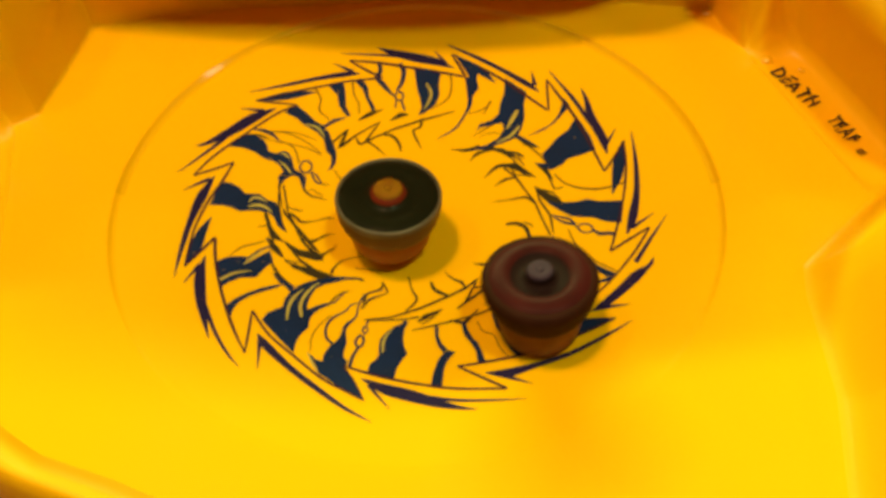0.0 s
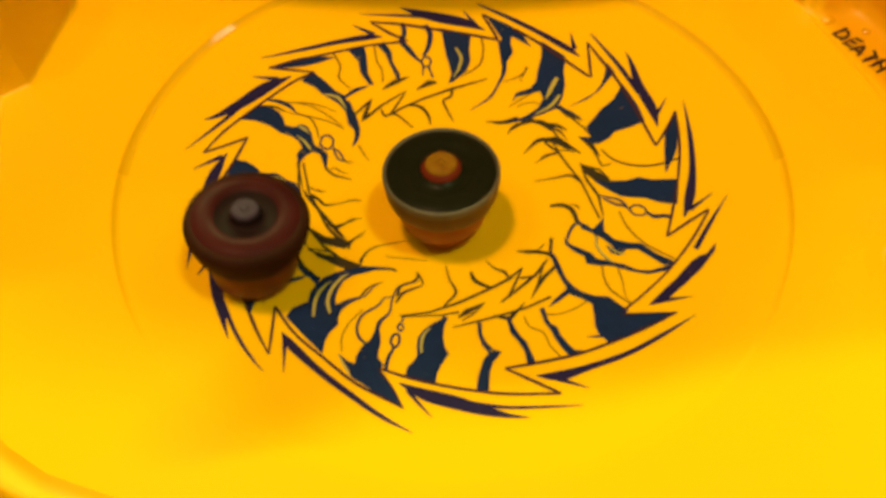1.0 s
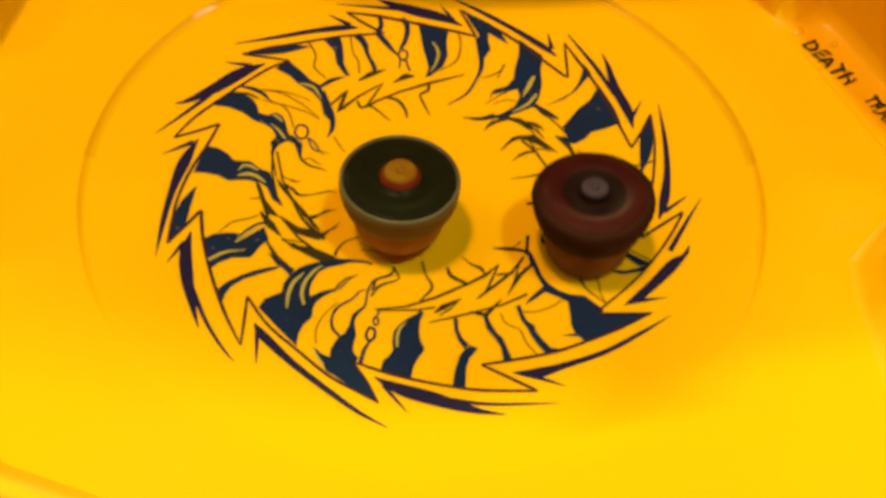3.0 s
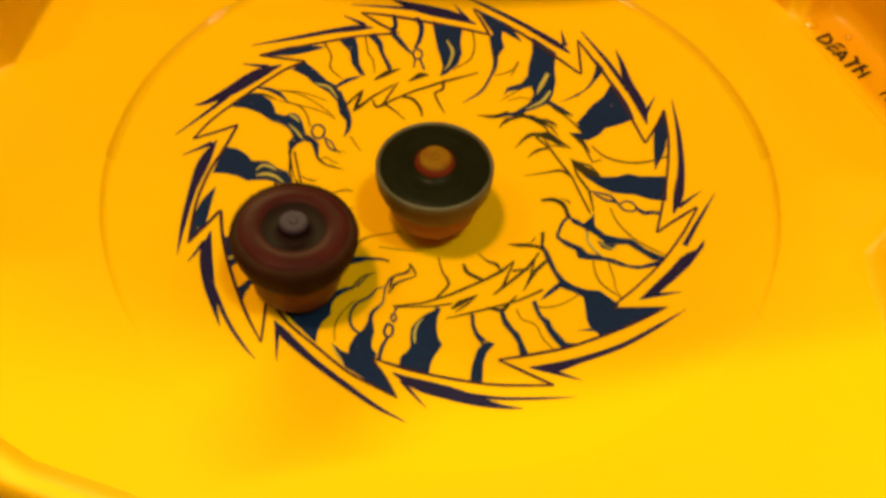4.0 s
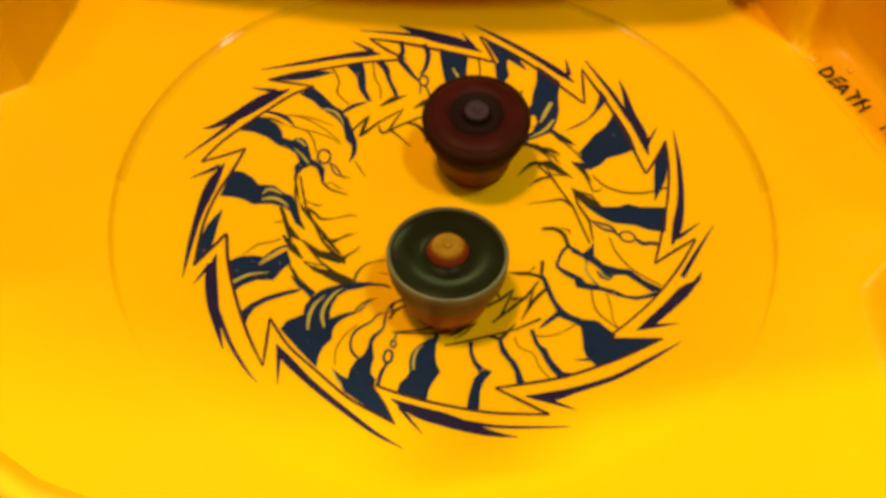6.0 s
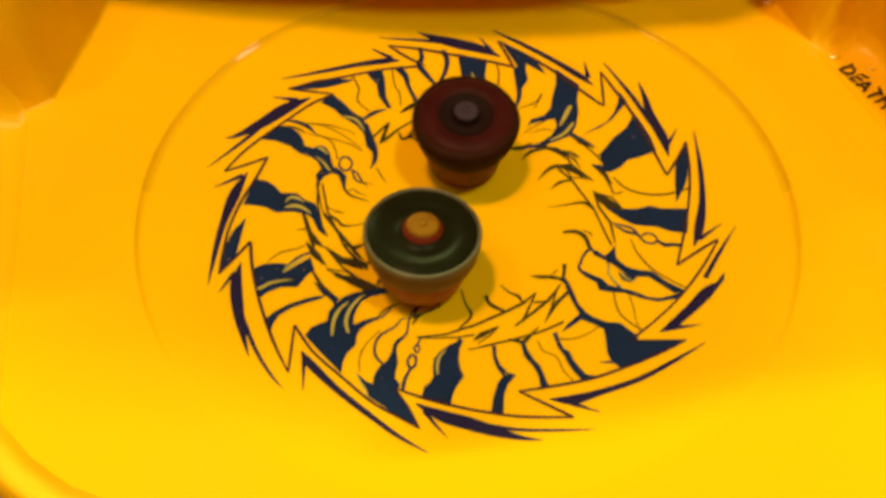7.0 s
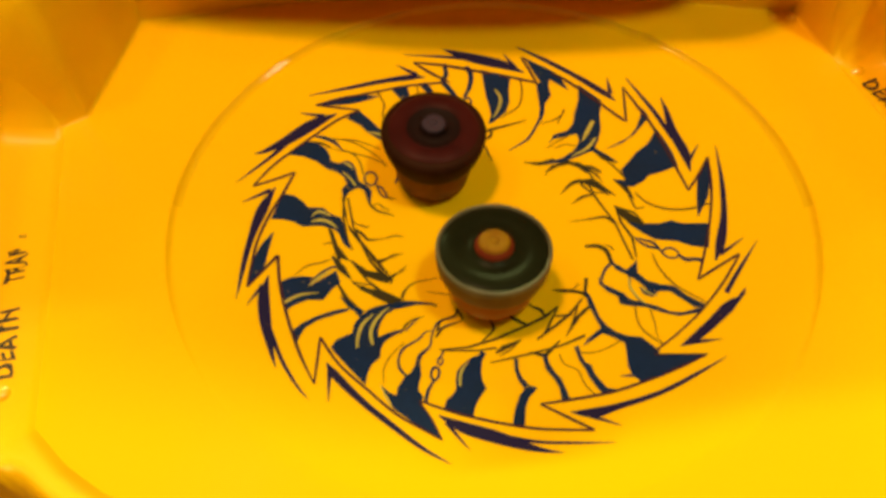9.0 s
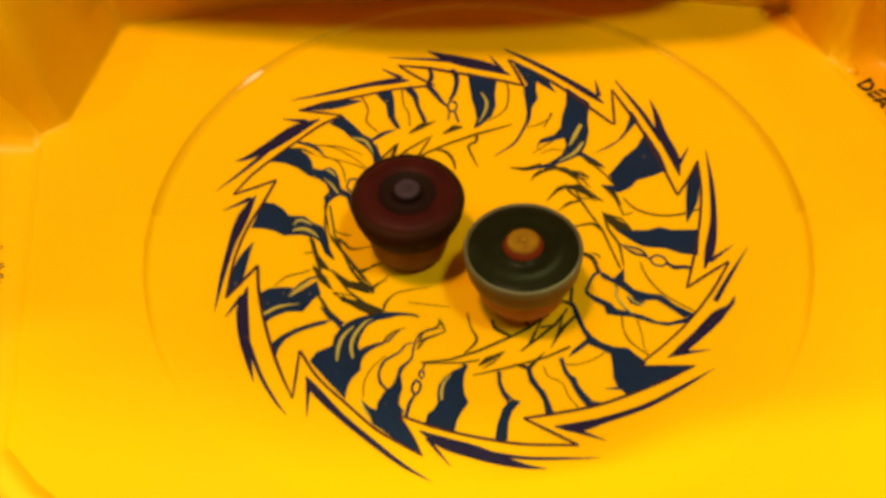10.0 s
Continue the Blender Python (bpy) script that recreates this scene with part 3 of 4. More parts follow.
ink("wisp", (112.3, 46.5, 1.3), (106.9, 43.4, 1.9), (104.3, 37.7, 1.6), (104.9, 32.4, 0.8))
ink("wisp", (126.4, 50.7, 0.8), (127.7, 46.2, 1.6), (122.4, 44.3, 1.3), (118.1, 33.3, 0.6))
ink("wisp", (63.6, 35.8, 0.7), (53.7, 39.5, 1.7), (48.5, 44.8, 3))
ink("wisp", (188.1, 57.2, 1.1), (191.1, 54.5, 1.1), (193.5, 52.8, 0.5))
ink("wisp", (206.8, 53.2, 1.7), (207.4, 49.2, 1), (207.8, 43.4, 0.2))
ink("wisp", (218.3, 53, 1.8), (217.8, 48.5, 0.9), (218.8, 44.4, 0.2))
ink("wisp", (306.5, 46.7, 0.6), (310.3, 49.8, 1.2), (313.9, 54.2, 1))
ink("wisp", (320.9, 49.8, 1.2), (317.7, 51.6, 0.8), (313.9, 54.2, 0.9))
ink("thin", (153.5, 93, 0.9), (151.8, 87.2, 1.3), (151.7, 81.5, 0.7))
ink("thin", (150.6, 76.7, 0.7), (150.1, 70.6, 0.6), (152.6, 65.3, 0.6), (157.3, 61, 0.5))
ink("thin", (202.2, 86.5, 0.3), (200.1, 80.3, 0.6), (200.1, 74.4, 0.6), (199.8, 70.3, 0.5))
ink("thin", (148.4, 84.2, 0.6), (144.8, 75.8, 0.6), (143, 69.1, 0.4), (141.9, 63.1, 0.3))
ink("thin", (182.9, 58.7, 0.5), (185, 56.1, 0.5), (186.5, 53.1, 0.4))
ink("thin", (243.7, 90.7, 0.3), (241.7, 85.6, 0.4), (241, 79.1, 0.4), (242.1, 71.5, 0.3))
ink("thin", (297, 74.9, 0.6), (300.1, 77.2, 0.4), (304.5, 78.6, 0.4), (308.9, 78.9, 0.4))
ink("thin", (321.4, 73, 0.5), (318, 76.9, 0.5), (316, 82.1, 0.6), (315.8, 91, 0.4))
ink("thin", (323.1, 78.5, 0.4), (319.9, 83.3, 0.4), (317.1, 87.2, 0.3), (316, 90.8, 0.3))
ink("thin", (291, 72.3, 0.4), (291, 77, 0.4), (293.5, 81.4, 0.4), (293.2, 87.1, 0.4), (293.9, 92.8, 0.4))
ink("thin", (343.7, 69.7, 0.4), (338.4, 74.2, 0.6), (334.2, 83, 0.6), (332.5, 95.9, 0.5))
ink("thin", (12.3, 64.9, 0.6), (6.5, 68.6, 0.8), (3.2, 75.8, 0.9), (2.5, 84.5, 0.9), (3.9, 94.8, 0.8))
ink("thin", (113.3, 86.9, 0.6), (115.3, 76.9, 0.6), (115.2, 71.6, 0.6), (117.6, 64, 0.5))
ink("thin", (125.3, 92.3, 0.8), (126.5, 83.2, 0.7), (130, 77.1, 0.7), (129.8, 68.9, 0.5))
ink("thin", (79.6, 85.5, 0.6), (78, 77.6, 0.7), (78.1, 67.8, 0.7), (84.5, 59.8, 0.4))
ink("thin", (60.1, 64, 0.4), (60.8, 73.4, 0.6))
ink("shine", (155.3, 72.2, 0.8), (155.4, 69.4, 1.3), (156.6, 66.4, 0.6))
ink("shine", (159.3, 70.2, 0.5), (160.9, 65.9, 1), (163.1, 62.6, 1), (164.2, 61.2, 0.5))
ink("shine", (181, 76.3, 0.5), (178.9, 74.3, 1.2), (179.2, 71.2, 1.3), (180.7, 68.4, 0.5))
ink("shine", (183.1, 76.3, 0.8), (182.4, 72.3, 1.7), (183.4, 68.7, 1.5), (186.3, 65.2, 0.5))
ink("shine", (209.3, 94, 1.4), (208.9, 87.4, 1.2), (210.5, 80, 0.2))
ink("shine", (207, 82.1, 0.7), (205.2, 76.9, 1.3), (204.2, 71.6, 0.4))
ink("shine", (232.1, 83.9, 0.7), (229.4, 79.1, 1.3), (227.6, 74.1, 1.3), (227.3, 68.4, 0.4))
ink("shine", (234.8, 79.1, 0.9), (231.8, 75.6, 1.3), (229.8, 70.7, 1.3), (229, 64.6, 1), (229.7, 61.5, 0.4))
ink("shine", (243.4, 92.1, 0.4), (245.9, 95.5, 0.7), (248.2, 98.5, 0.4))
ink("shine", (261.9, 82.9, 0.7), (261.4, 78.5, 1), (261.9, 74.5, 0.8), (263.2, 72, 0.3))
ink("shine", (49.4, 74.6, 1.7), (47.8, 67.6, 1.9), (46.1, 61.6, 0.6))
ink("shine", (43.3, 67.3, 1.1), (41.9, 59.7, 1.5), (43.4, 51.5, 0.6))
ink("shine", (87.5, 77.7, 0.8), (85.3, 71.5, 1.3), (85.9, 64.7, 1.1), (88, 58.9, 0.4))
ink("shine", (138.4, 73.9, 0.9), (136.3, 68.3, 1.4), (138.2, 61, 0.5))
ink("stripe", (96.6, 93.4, 2.7), (95.5, 87.1, 2.6), (96.7, 79.1, 2.2), (99, 73.7, 1.5))
ink("stripe", (111.4, 87.1, 3.9), (110.3, 80.3, 3.1), (110.9, 73.8, 1.9), (110.8, 65, 2.2), (112.2, 61.6, 0.9))
ink_shape("stripe", (159.7, 96.5), (154, 94.5), (152.4, 89.2), (152.7, 83.8), (154.6, 79.9), (156.6, 77.7), (156.2, 73.4), (154.7, 72.7), (153.7, 71), (154, 68.3), (156.1, 65.3), (161.2, 61.1), (162, 57.4), (164.4, 53.7), (172.2, 52.2), (171, 53.7), (165.2, 57.1), (164.7, 60.2), (167.3, 62.6), (169.7, 63.4), (172.1, 64.3), (167.4, 66.6), (164, 65.5), (161.2, 68.6), (160.1, 72.6), (160.2, 77.2), (158.7, 83.6), (158.6, 90.2))
ink_shape("stripe", (173.2, 91.1), (173.3, 86.1), (174.8, 81.9), (177.2, 78.7), (177.1, 76.7), (176.9, 72.1), (179.6, 68.1), (181.2, 63.8), (185.3, 62.4), (190.1, 61.9), (197.7, 60.7), (193.9, 63.4), (188.4, 64.8), (186.4, 67.2), (184.8, 72.2), (184.8, 76.7), (185, 79.7), (183.1, 83.8), (182.3, 88.4), (182.2, 93.6))
ink_shape("stripe", (202.9, 92.2), (202.4, 88.1), (203.1, 83.5), (204.4, 79.5), (207.2, 82.6), (206.2, 76.8), (204.8, 69.6), (210.1, 70.4), (211.1, 74.4), (213.4, 80.1), (211.2, 85.8), (211.1, 91.4), (211.8, 95.2), (206.9, 93.7))
ink_shape("bolt", (168.5, 63.8), (173.4, 63.5), (184.2, 60.7), (193.5, 55.8), (204.3, 52.3), (217.3, 51.2), (212.2, 52.9), (199.7, 55.1), (187.8, 60.2), (178.2, 63.1), (171.3, 65.3))
ink_shape("bolt", (202.9, 62.7), (206.2, 60.4), (211.6, 57.5), (214.7, 53.7), (217.8, 50.6), (219.9, 54.4), (215.5, 57.5), (211.4, 60.7), (207.7, 61.2))
ink_shape("bolt", (210.4, 66), (215.4, 64.2), (219.3, 60.1), (225.9, 58.3), (230.9, 55.2), (229.9, 59.6), (225.1, 61.3), (220.2, 63.1), (216.6, 65))
ink_shape("bolt", (185, 69.2), (192.1, 68.1), (199.2, 67.6), (202.9, 62.7), (194, 65.9), (187.3, 67.2))
ink_shape("stripe", (227.1, 90.6), (226.3, 86.5), (227.1, 82.7), (227.7, 80.3), (225.9, 77.1), (224.9, 73), (224.7, 68.7), (225.6, 64.8), (228.1, 59.7), (231.3, 55.8), (235.4, 52.6), (244.4, 49.8), (237.1, 53.2), (234.2, 57.1), (231.4, 60.8), (230.4, 64.9), (231.5, 69.6), (232.9, 73), (234.4, 74.9), (235.4, 71.9), (237.1, 68.7), (240, 65.7), (238.8, 68.4), (237.4, 72.2), (236.9, 75.4), (237.4, 78.5), (238.8, 81.6), (238.4, 86.2), (238.9, 90), (240.3, 94.7), (233.7, 92.2))
ink_shape("stripe", (248.6, 98.9), (247.3, 96.5), (242.9, 91.7), (246.1, 93.2), (247.8, 93.3), (247.2, 90.2), (247.3, 85.7), (248.4, 81.8), (248.4, 77.4), (248.6, 75), (250.1, 78.6), (251.3, 81.8), (251.5, 84.9), (252.1, 88.2), (253.9, 90.3), (253.6, 92.5), (260.4, 106.1), (254.9, 102.2), (250.3, 99.5))
ink_shape("stripe", (259.2, 92.8), (259.3, 89.1), (260.4, 86.8), (261, 84.2), (260.4, 80.8), (260.2, 76.8), (261.3, 73.4), (263.7, 69.9), (266.1, 68), (266.8, 66.2), (268.3, 67.3), (267.2, 71), (267.1, 75.6), (267.6, 79.6), (268.7, 82.7), (266.9, 87.5), (266.2, 90.5), (265.9, 94.7), (262.8, 93.8))
ink_shape("stripe", (217.6, 97.8), (216.9, 92.9), (217, 86.8), (217.8, 81.2), (218.9, 76.8), (220.7, 72.9), (220.7, 75.6), (219.3, 81.5), (218.4, 87), (218.5, 92.3), (219.6, 96.1), (221.1, 99))
ink_shape("stripe", (214.4, 73.7), (218, 72.2), (220.8, 71.3), (224.1, 69.9), (225.2, 73.3), (222, 73), (218.3, 73.6))
ink_shape("stripe", (315.9, 52.6), (314.8, 56.7), (312.5, 61.2), (310.3, 66.1), (309.7, 70.9), (310.1, 74.7), (311.6, 79.2), (314, 83.2), (314, 88), (314, 92.3), (312.6, 92.4), (319.8, 105.9), (312.9, 101.7), (304.8, 97.6), (304.6, 95.4), (304.5, 92), (305.2, 88.8), (307, 85.4), (309.3, 80.9), (308.4, 76.9), (306.7, 72.3), (303.1, 72.6), (298.8, 72.9), (301.7, 71.1), (307.6, 70), (309.3, 63.7), (311.7, 57.9))
ink_shape("stripe", (296.3, 71.6), (297.8, 71.9), (296.8, 75.7), (296.6, 79.3), (297.5, 81.7), (296.9, 84.9), (297.1, 88.7), (297.5, 92.7), (299.5, 95.3), (295.7, 93.9), (295.3, 89.7), (295.2, 85.5), (295.5, 82.1), (295.3, 77.8))
ink_shape("stripe", (286, 69.7), (287.3, 71.3), (287.1, 74.7), (287.6, 79.5), (288.4, 82.1), (288.4, 86.6), (288.3, 92.3), (286.3, 91.3), (287, 85.9), (286.6, 81.9), (285.4, 76.9))
ink_shape("stripe", (277.1, 69.8), (278.4, 70.6), (277.8, 74.9), (278.4, 78.8), (279.9, 82.4), (281.7, 84), (279.1, 87.5), (277.8, 91.4), (276.9, 98.6), (274.3, 98), (275.2, 92), (276.9, 86), (278.4, 83.7), (277.2, 79.7), (276.7, 75.3))
ink_shape("stripe", (338.7, 52.9), (334.4, 56.9), (333.6, 62), (337.6, 63.7), (340, 64.2), (334.2, 66.5), (332.4, 71.4), (332.8, 76.5), (334, 81.8), (332.4, 87.9), (331.8, 96.3), (329.8, 93), (330.8, 86.8), (331.7, 81.1), (330.1, 76.8), (329.3, 73), (330.8, 68), (331.7, 63.3), (332, 57.8))
ink_shape("stripe", (328.9, 69.6), (329.3, 73.1), (330.1, 77.4), (327.4, 76.3), (327, 72.8))
ink_shape("stripe", (325.2, 53.8), (323, 57.4), (323.4, 62.3), (323.8, 66.1), (322.8, 69.6), (324.1, 74.3), (325.3, 79.9), (325.5, 85.1), (326.9, 89.3), (329.8, 93.5), (332, 96.2), (328.9, 95.1), (325.6, 89.2), (324.1, 82.9), (323, 76.2), (320.6, 71.3), (319.2, 67.8), (321.3, 65), (320.9, 60.6), (321.9, 55.8))
ink_shape("crescent", (318, 96.4), (321.6, 96.9), (327.6, 99), (333.3, 101.4), (335.2, 103.3), (336.7, 106), (339.8, 107.9), (337.8, 108.4), (332.3, 105.8), (327.5, 103.1), (322.4, 100.8), (325.4, 108), (321.8, 102))
ink_shape("stripe", (33.5, 92.3), (29.8, 91.3), (24.1, 90.1), (18.7, 88.5), (18.2, 81.3), (18.3, 74.2), (16.3, 70.3), (15.1, 64.9), (16.4, 62.2), (21.3, 59), (19.1, 64.1), (24.6, 64.4), (27.1, 70.4), (29.1, 75.8), (30.3, 83.5))
ink_shape("stripe", (41.8, 96.3), (38, 94.6), (36.9, 88.2), (35.6, 81.5), (35.2, 74.1), (36.8, 64.7), (36.2, 72.4), (35.9, 79.1), (37.3, 85.2), (39.3, 90.4))
ink_shape("stripe", (357.3, 93), (349.1, 91.8), (349.1, 85), (350.3, 79.3), (350.1, 73.6), (350.2, 69.8), (352.4, 64.9), (357.6, 58.2), (357, 64.1), (357.1, 71.8), (358.4, 76.8), (357.3, 81.5))
ink_shape("bolt", (7, 54.5), (3.9, 58), (359, 64.7), (355.5, 66.4), (358.3, 59.3), (0.4, 57))
ink_shape("bolt", (29.4, 42.5), (27.3, 47.5), (23.3, 51.4), (13.6, 55.8), (18.5, 50.5), (23.6, 47))
ink_shape("bolt", (42.4, 48.3), (37.8, 51.7), (29.5, 53), (25.5, 56.3), (31.1, 50.9), (36.3, 49.1))
ink_shape("stripe", (61.6, 91), (52.4, 87.8), (49.2, 79.4), (45.2, 73.6), (41.7, 67.1), (39.9, 62.6), (34.4, 64.3), (28, 66), (34.2, 62.7), (39.5, 60.3), (41, 54), (45, 44.8), (52.6, 39), (46.4, 47.7), (45.2, 55), (47.2, 60.9), (50.4, 63.6), (53.7, 58.9), (57.2, 54.7), (57.3, 51), (58.5, 57), (54.7, 62.7), (54.7, 68), (56.9, 73.7), (58.6, 81.6))
ink_shape("stripe", (80, 100.6), (69, 93.7), (63.3, 85.7), (70.6, 89), (69.9, 84.5), (67.9, 79.5), (68.5, 73.1), (67, 67.1), (68.1, 62.8), (69.5, 69.3), (71, 73.6), (73.7, 82.6), (73.1, 86.3))
ink_shape("stripe", (92.1, 90.6), (82.8, 86.8), (82.8, 78.1), (81.7, 70.2), (82.7, 63.3), (87.7, 56.7), (90.3, 55.5), (88.9, 61.3), (89.8, 67.6), (90.8, 72.4), (91.5, 80.4))
ink_shape("stripe", (121.3, 90), (116.3, 88.2), (117, 83), (118.7, 77.1), (120.5, 72.1), (121.4, 64.5), (123, 65.8), (122.7, 74.2), (120.6, 81.1))
ink_shape("stripe", (134.4, 88), (134.2, 79.7), (134.6, 72.3), (133.6, 67.3), (136.2, 61.4), (139.2, 56), (145.7, 49.5), (144.2, 54.4), (139.4, 60.1), (138.2, 66), (138.9, 74.6), (138.3, 80.2), (139.3, 87.7))
ink("line", (134.8, 64.0, 1.6), (138.8, 56.0, 1.9), (143.2, 50.3, 2.2), (149.2, 46.6, 1.8), (155.7, 45.8, 0.4))
ink("wisp", (153.6, 43.6, 0.6), (157.4, 40.0, 0.7), (162.3, 35.9, 0.3))
ink("loop", (160.2, 53.0, 0.7), (161.5, 49.6, 0.8), (166.2, 46.1, 0.7), (165.3, 49.2, 0.8))
ink("thin", (165.6, 46.6, 0.6), (167.9, 43.5, 0.3))
ink("wisp", (163.6, 57.1, 2.2), (167.9, 54.4, 1.6), (172.7, 52.3, 1.3), (176.2, 48.6, 1.2), (177.3, 45.3, 1.0), (179.1, 41.1, 0.4))
ink("wisp", (173.3, 51.2, 0.5), (171.7, 48.8, 0.6), (173.6, 46.5, 0.7), (175.0, 43.1, 0.3))
ink("thin", (149.9, 87.8, 0.4), (146.0, 77.3, 0.5), (145.4, 64.9, 0.5), (147.1, 54.6, 0.3))
ink("thin", (151.9, 80.9, 0.3), (149.2, 69.4, 0.5), (147.5, 59.9, 0.5), (148.0, 54.0, 0.3))
ink("thin", (166.1, 48.2, 0.4), (166.0, 44.2, 0.4), (166.3, 41.5, 0.2))
ink("thin", (61.1, 73.5, 0.8), (60.7, 69.3, 0.8), (62.9, 64.4, 0.6), (66.5, 60.7, 0.3))
ink("thin", (46.4, 57.5, 0.3), (50.6, 55.0, 0.5), (53.6, 49.9, 0.3))
ink("thin", (50.4, 66.1, 0.4), (53.2, 59.1, 0.6), (57.1, 48.0, 0.3))
ink("wisp", (61.2, 36.4, 0.4), (54.8, 37.7, 0.9), (49.5, 41.3, 1.3))
ink("wisp", (44.7, 34.8, 0.4), (46.1, 38.5, 1.2), (45.8, 42.4, 1.8))
ink("wisp", (25.7, 37.1, 0.3), (29.1, 41.7, 0.9), (28.3, 46.0, 1.2))
ink("wisp", (12.5, 37.2, 0.3), (16.3, 40.9, 0.7), (16.9, 44.4, 0.9))
ink("bolt", (39.9, 48.1, 1.2), (34.0, 50.7, 1.4), (27.8, 53.4, 1.2), (21.7, 53.8, 0.4))
ink("bolt", (37.2, 49.8, 0.6), (32.3, 54.8, 0.9), (27.6, 56.5, 0.4))
ink("bolt", (27.8, 46.6, 0.8), (24.0, 49.3, 1.6), (18.7, 50.9, 1.2), (13.3, 53.7, 0.4))
ink("bolt", (25.0, 47.5, 0.7), (17.6, 47.8, 0.9), (14.8, 53.4, 0.4))
ink("bolt", (6.6, 54.4, 0.6), (4.1, 58.1, 1.3), (2.6, 61.7, 1.2), (359.4, 64.1, 0.4))
ink("bolt", (4.1, 55.4, 0.5), (359.8, 57.9, 0.9), (358.6, 62.1, 0.4))
ink("shine", (330.6, 64.3, 0.6), (327.3, 66.8, 0.9), (325.2, 70.8, 0.9), (324.1, 75.6, 0.4))
ink("shine", (329.1, 70.5, 0.4), (328.2, 73.6, 0.8), (328.4, 78.1, 0.4))
ink("line", (324.5, 55.4, 0.9), (328.5, 54.4, 1.1), (333.5, 55.1, 1.2), (334.1, 59.0, 0.8))
ink("line", (334.1, 59.0, 0.8), (331.8, 63.8, 0.9), (327.1, 66.9, 0.9), (324.5, 72.5, 1.0), (323.6, 76.1, 0.6))
ink("wisp", (343.1, 49.9, 0.5), (342.7, 53.0, 0.9), (341.1, 54.1, 0.5))
ink("wisp", (311.1, 49.4, 0.3), (315.0, 49.6, 0.7), (316.6, 49.4, 0.4))
ink("wisp", (303.7, 44.7, 0.4), (308.0, 48.3, 1.1), (312.1, 51.0, 1.0), (314.2, 54.5, 1.5))
ink("line", (349.9, 60.8, 0.5), (349.2, 65.5, 1.0), (348.6, 69.2, 1.1), (346.4, 72.2, 0.9))
ink("thin", (192.6, 71.8, 0.3), (192.7, 69.2, 0.6), (192.7, 67.6, 0.5))
ink("bolt", (212.1, 66.2, 0.5), (217.2, 63.0, 0.8), (220.8, 60.7, 0.9), (224.7, 59.8, 0.6))
ink("thin", (236.4, 46.4, 0.3), (245.9, 43.5, 0.4), (257.0, 41.8, 0.2))
ink("thin", (184.6, 55.1, 0.3), (186.4, 53.0, 0.5), (185.8, 51.6, 0.3))


# ---- lettering on the pocket floors ----
def lettering(words, start, end, height, tray_z):
    """Handwritten capitals along a line on a pocket's floor, their tops outwards."""
    cu = bpy.data.curves.new("lettering", "FONT")
    cu.body, cu.size, cu.extrude, cu.space_character = words, 1.0, 0.0, 1.12
    cu.offset = 0.018
    tmp = bpy.data.objects.new("lettering", cu)
    scene.collection.objects.link(tmp)
    bpy.context.view_layer.update()
    me = bpy.data.meshes.new_from_object(tmp.evaluated_get(bpy.context.evaluated_depsgraph_get()))
    bpy.data.objects.remove(tmp)
    xs = [v.co.x for v in me.vertices]
    width, x0 = max(xs) - min(xs), min(xs)
    d = Vector(end) - Vector(start)
    along = d.normalized()
    up = Vector((-along.y, along.x))
    for v in me.vertices:
        u = (v.co.x - x0) / width
        w = v.co.y / 0.7
        wave = 0.10 * math.sin(u * 23) + 0.07 * math.sin(u * 51 + 1)
        q = Vector(start) + along * (d.length * u + height * (0.10 * w * math.sin(u * 37))) + up * height * (w * (1 + 0.10 * math.sin(u * 29 + 2)) + wave)
        v.co = (q.x, q.y, tray_z)
    me.materials.append(marker)
    ob = new("lettering", me)
    ob.parent = arena
    return tagged(ob, "handwritten black marker word " + words)


lettering("DEATH", (0.1760, 0.0785), (0.1895, 0.0520), 0.0082, -0.0013)
lettering("TRAP", (0.1945, 0.0435), (0.2015, 0.0270), 0.0072, -0.0013)
lettering("DEATH", (-0.1795, -0.0815), (-0.1872, -0.0505), 0.0078, -0.0016)
lettering("TRAP", (-0.1890, -0.0380), (-0.1930, -0.0205), 0.0074, -0.0016)


def scrawl(x, y, turn, w, h):
    bm = bmesh.new()
    for k in range(3):
        q = [(-w, h * (k - 1.3)), (w, h * (k - 1.1)), (w, h * (k - 0.6)), (-w, h * (k - 0.8))]
        bm.faces.new([bm.verts.new((p, r, 0)) for p, r in q])
    ob = part("scrawl", bm, marker, arena, "small illegible marker scribble", False)
    ob.matrix_basis = pose(x, y, -0.0013, 0, 0, turn)
    return ob


scrawl(0.2050, 0.0215, -60, 0.0019, 0.0014)
scrawl(-0.1965, -0.0155, 100, 0.0008, 0.0011)


# ---- the two tops ----
dark_metal = material("dark_metal", (0.016, 0.006, 0.003), 0.5, 0.1, 0.4, 700, 0.1, 0, 0.4, 120, None, 0.05)
wheel_metal = material("red_black_metal", (0.030, 0.009, 0.005), 0.5, 0.05, 0.5, 400, 0.1, 0, 0.6, 90, (0.014, 0.007, 0.003), 0.02)
red_clear = material("dark_red_plastic", (0.044, 0.007, 0.007), 0.40, 0, 0.5, 400, 0.05, 0, 0.6, 100, (0.018, 0.003, 0.003), 0.03)
hollow = material("black_hollow", (0.013, 0.005, 0.005), 0.6, 0, 0.3, 500, 0, 0, 0.4, 120, None, 0.04)
brown_clear = material("amber_brown_plastic", (0.30, 0.085, 0.010), 0.45, 0, 0.3, 500, 0.05, 0, 0.4, 120, None, 0.3)
brown_dark = material("dark_amber_plastic", (0.17, 0.048, 0.006), 0.45, 0, 0.6, 350, 0.05, 0, 0.8, 130, (0.06, 0.017, 0.004), 0.2)
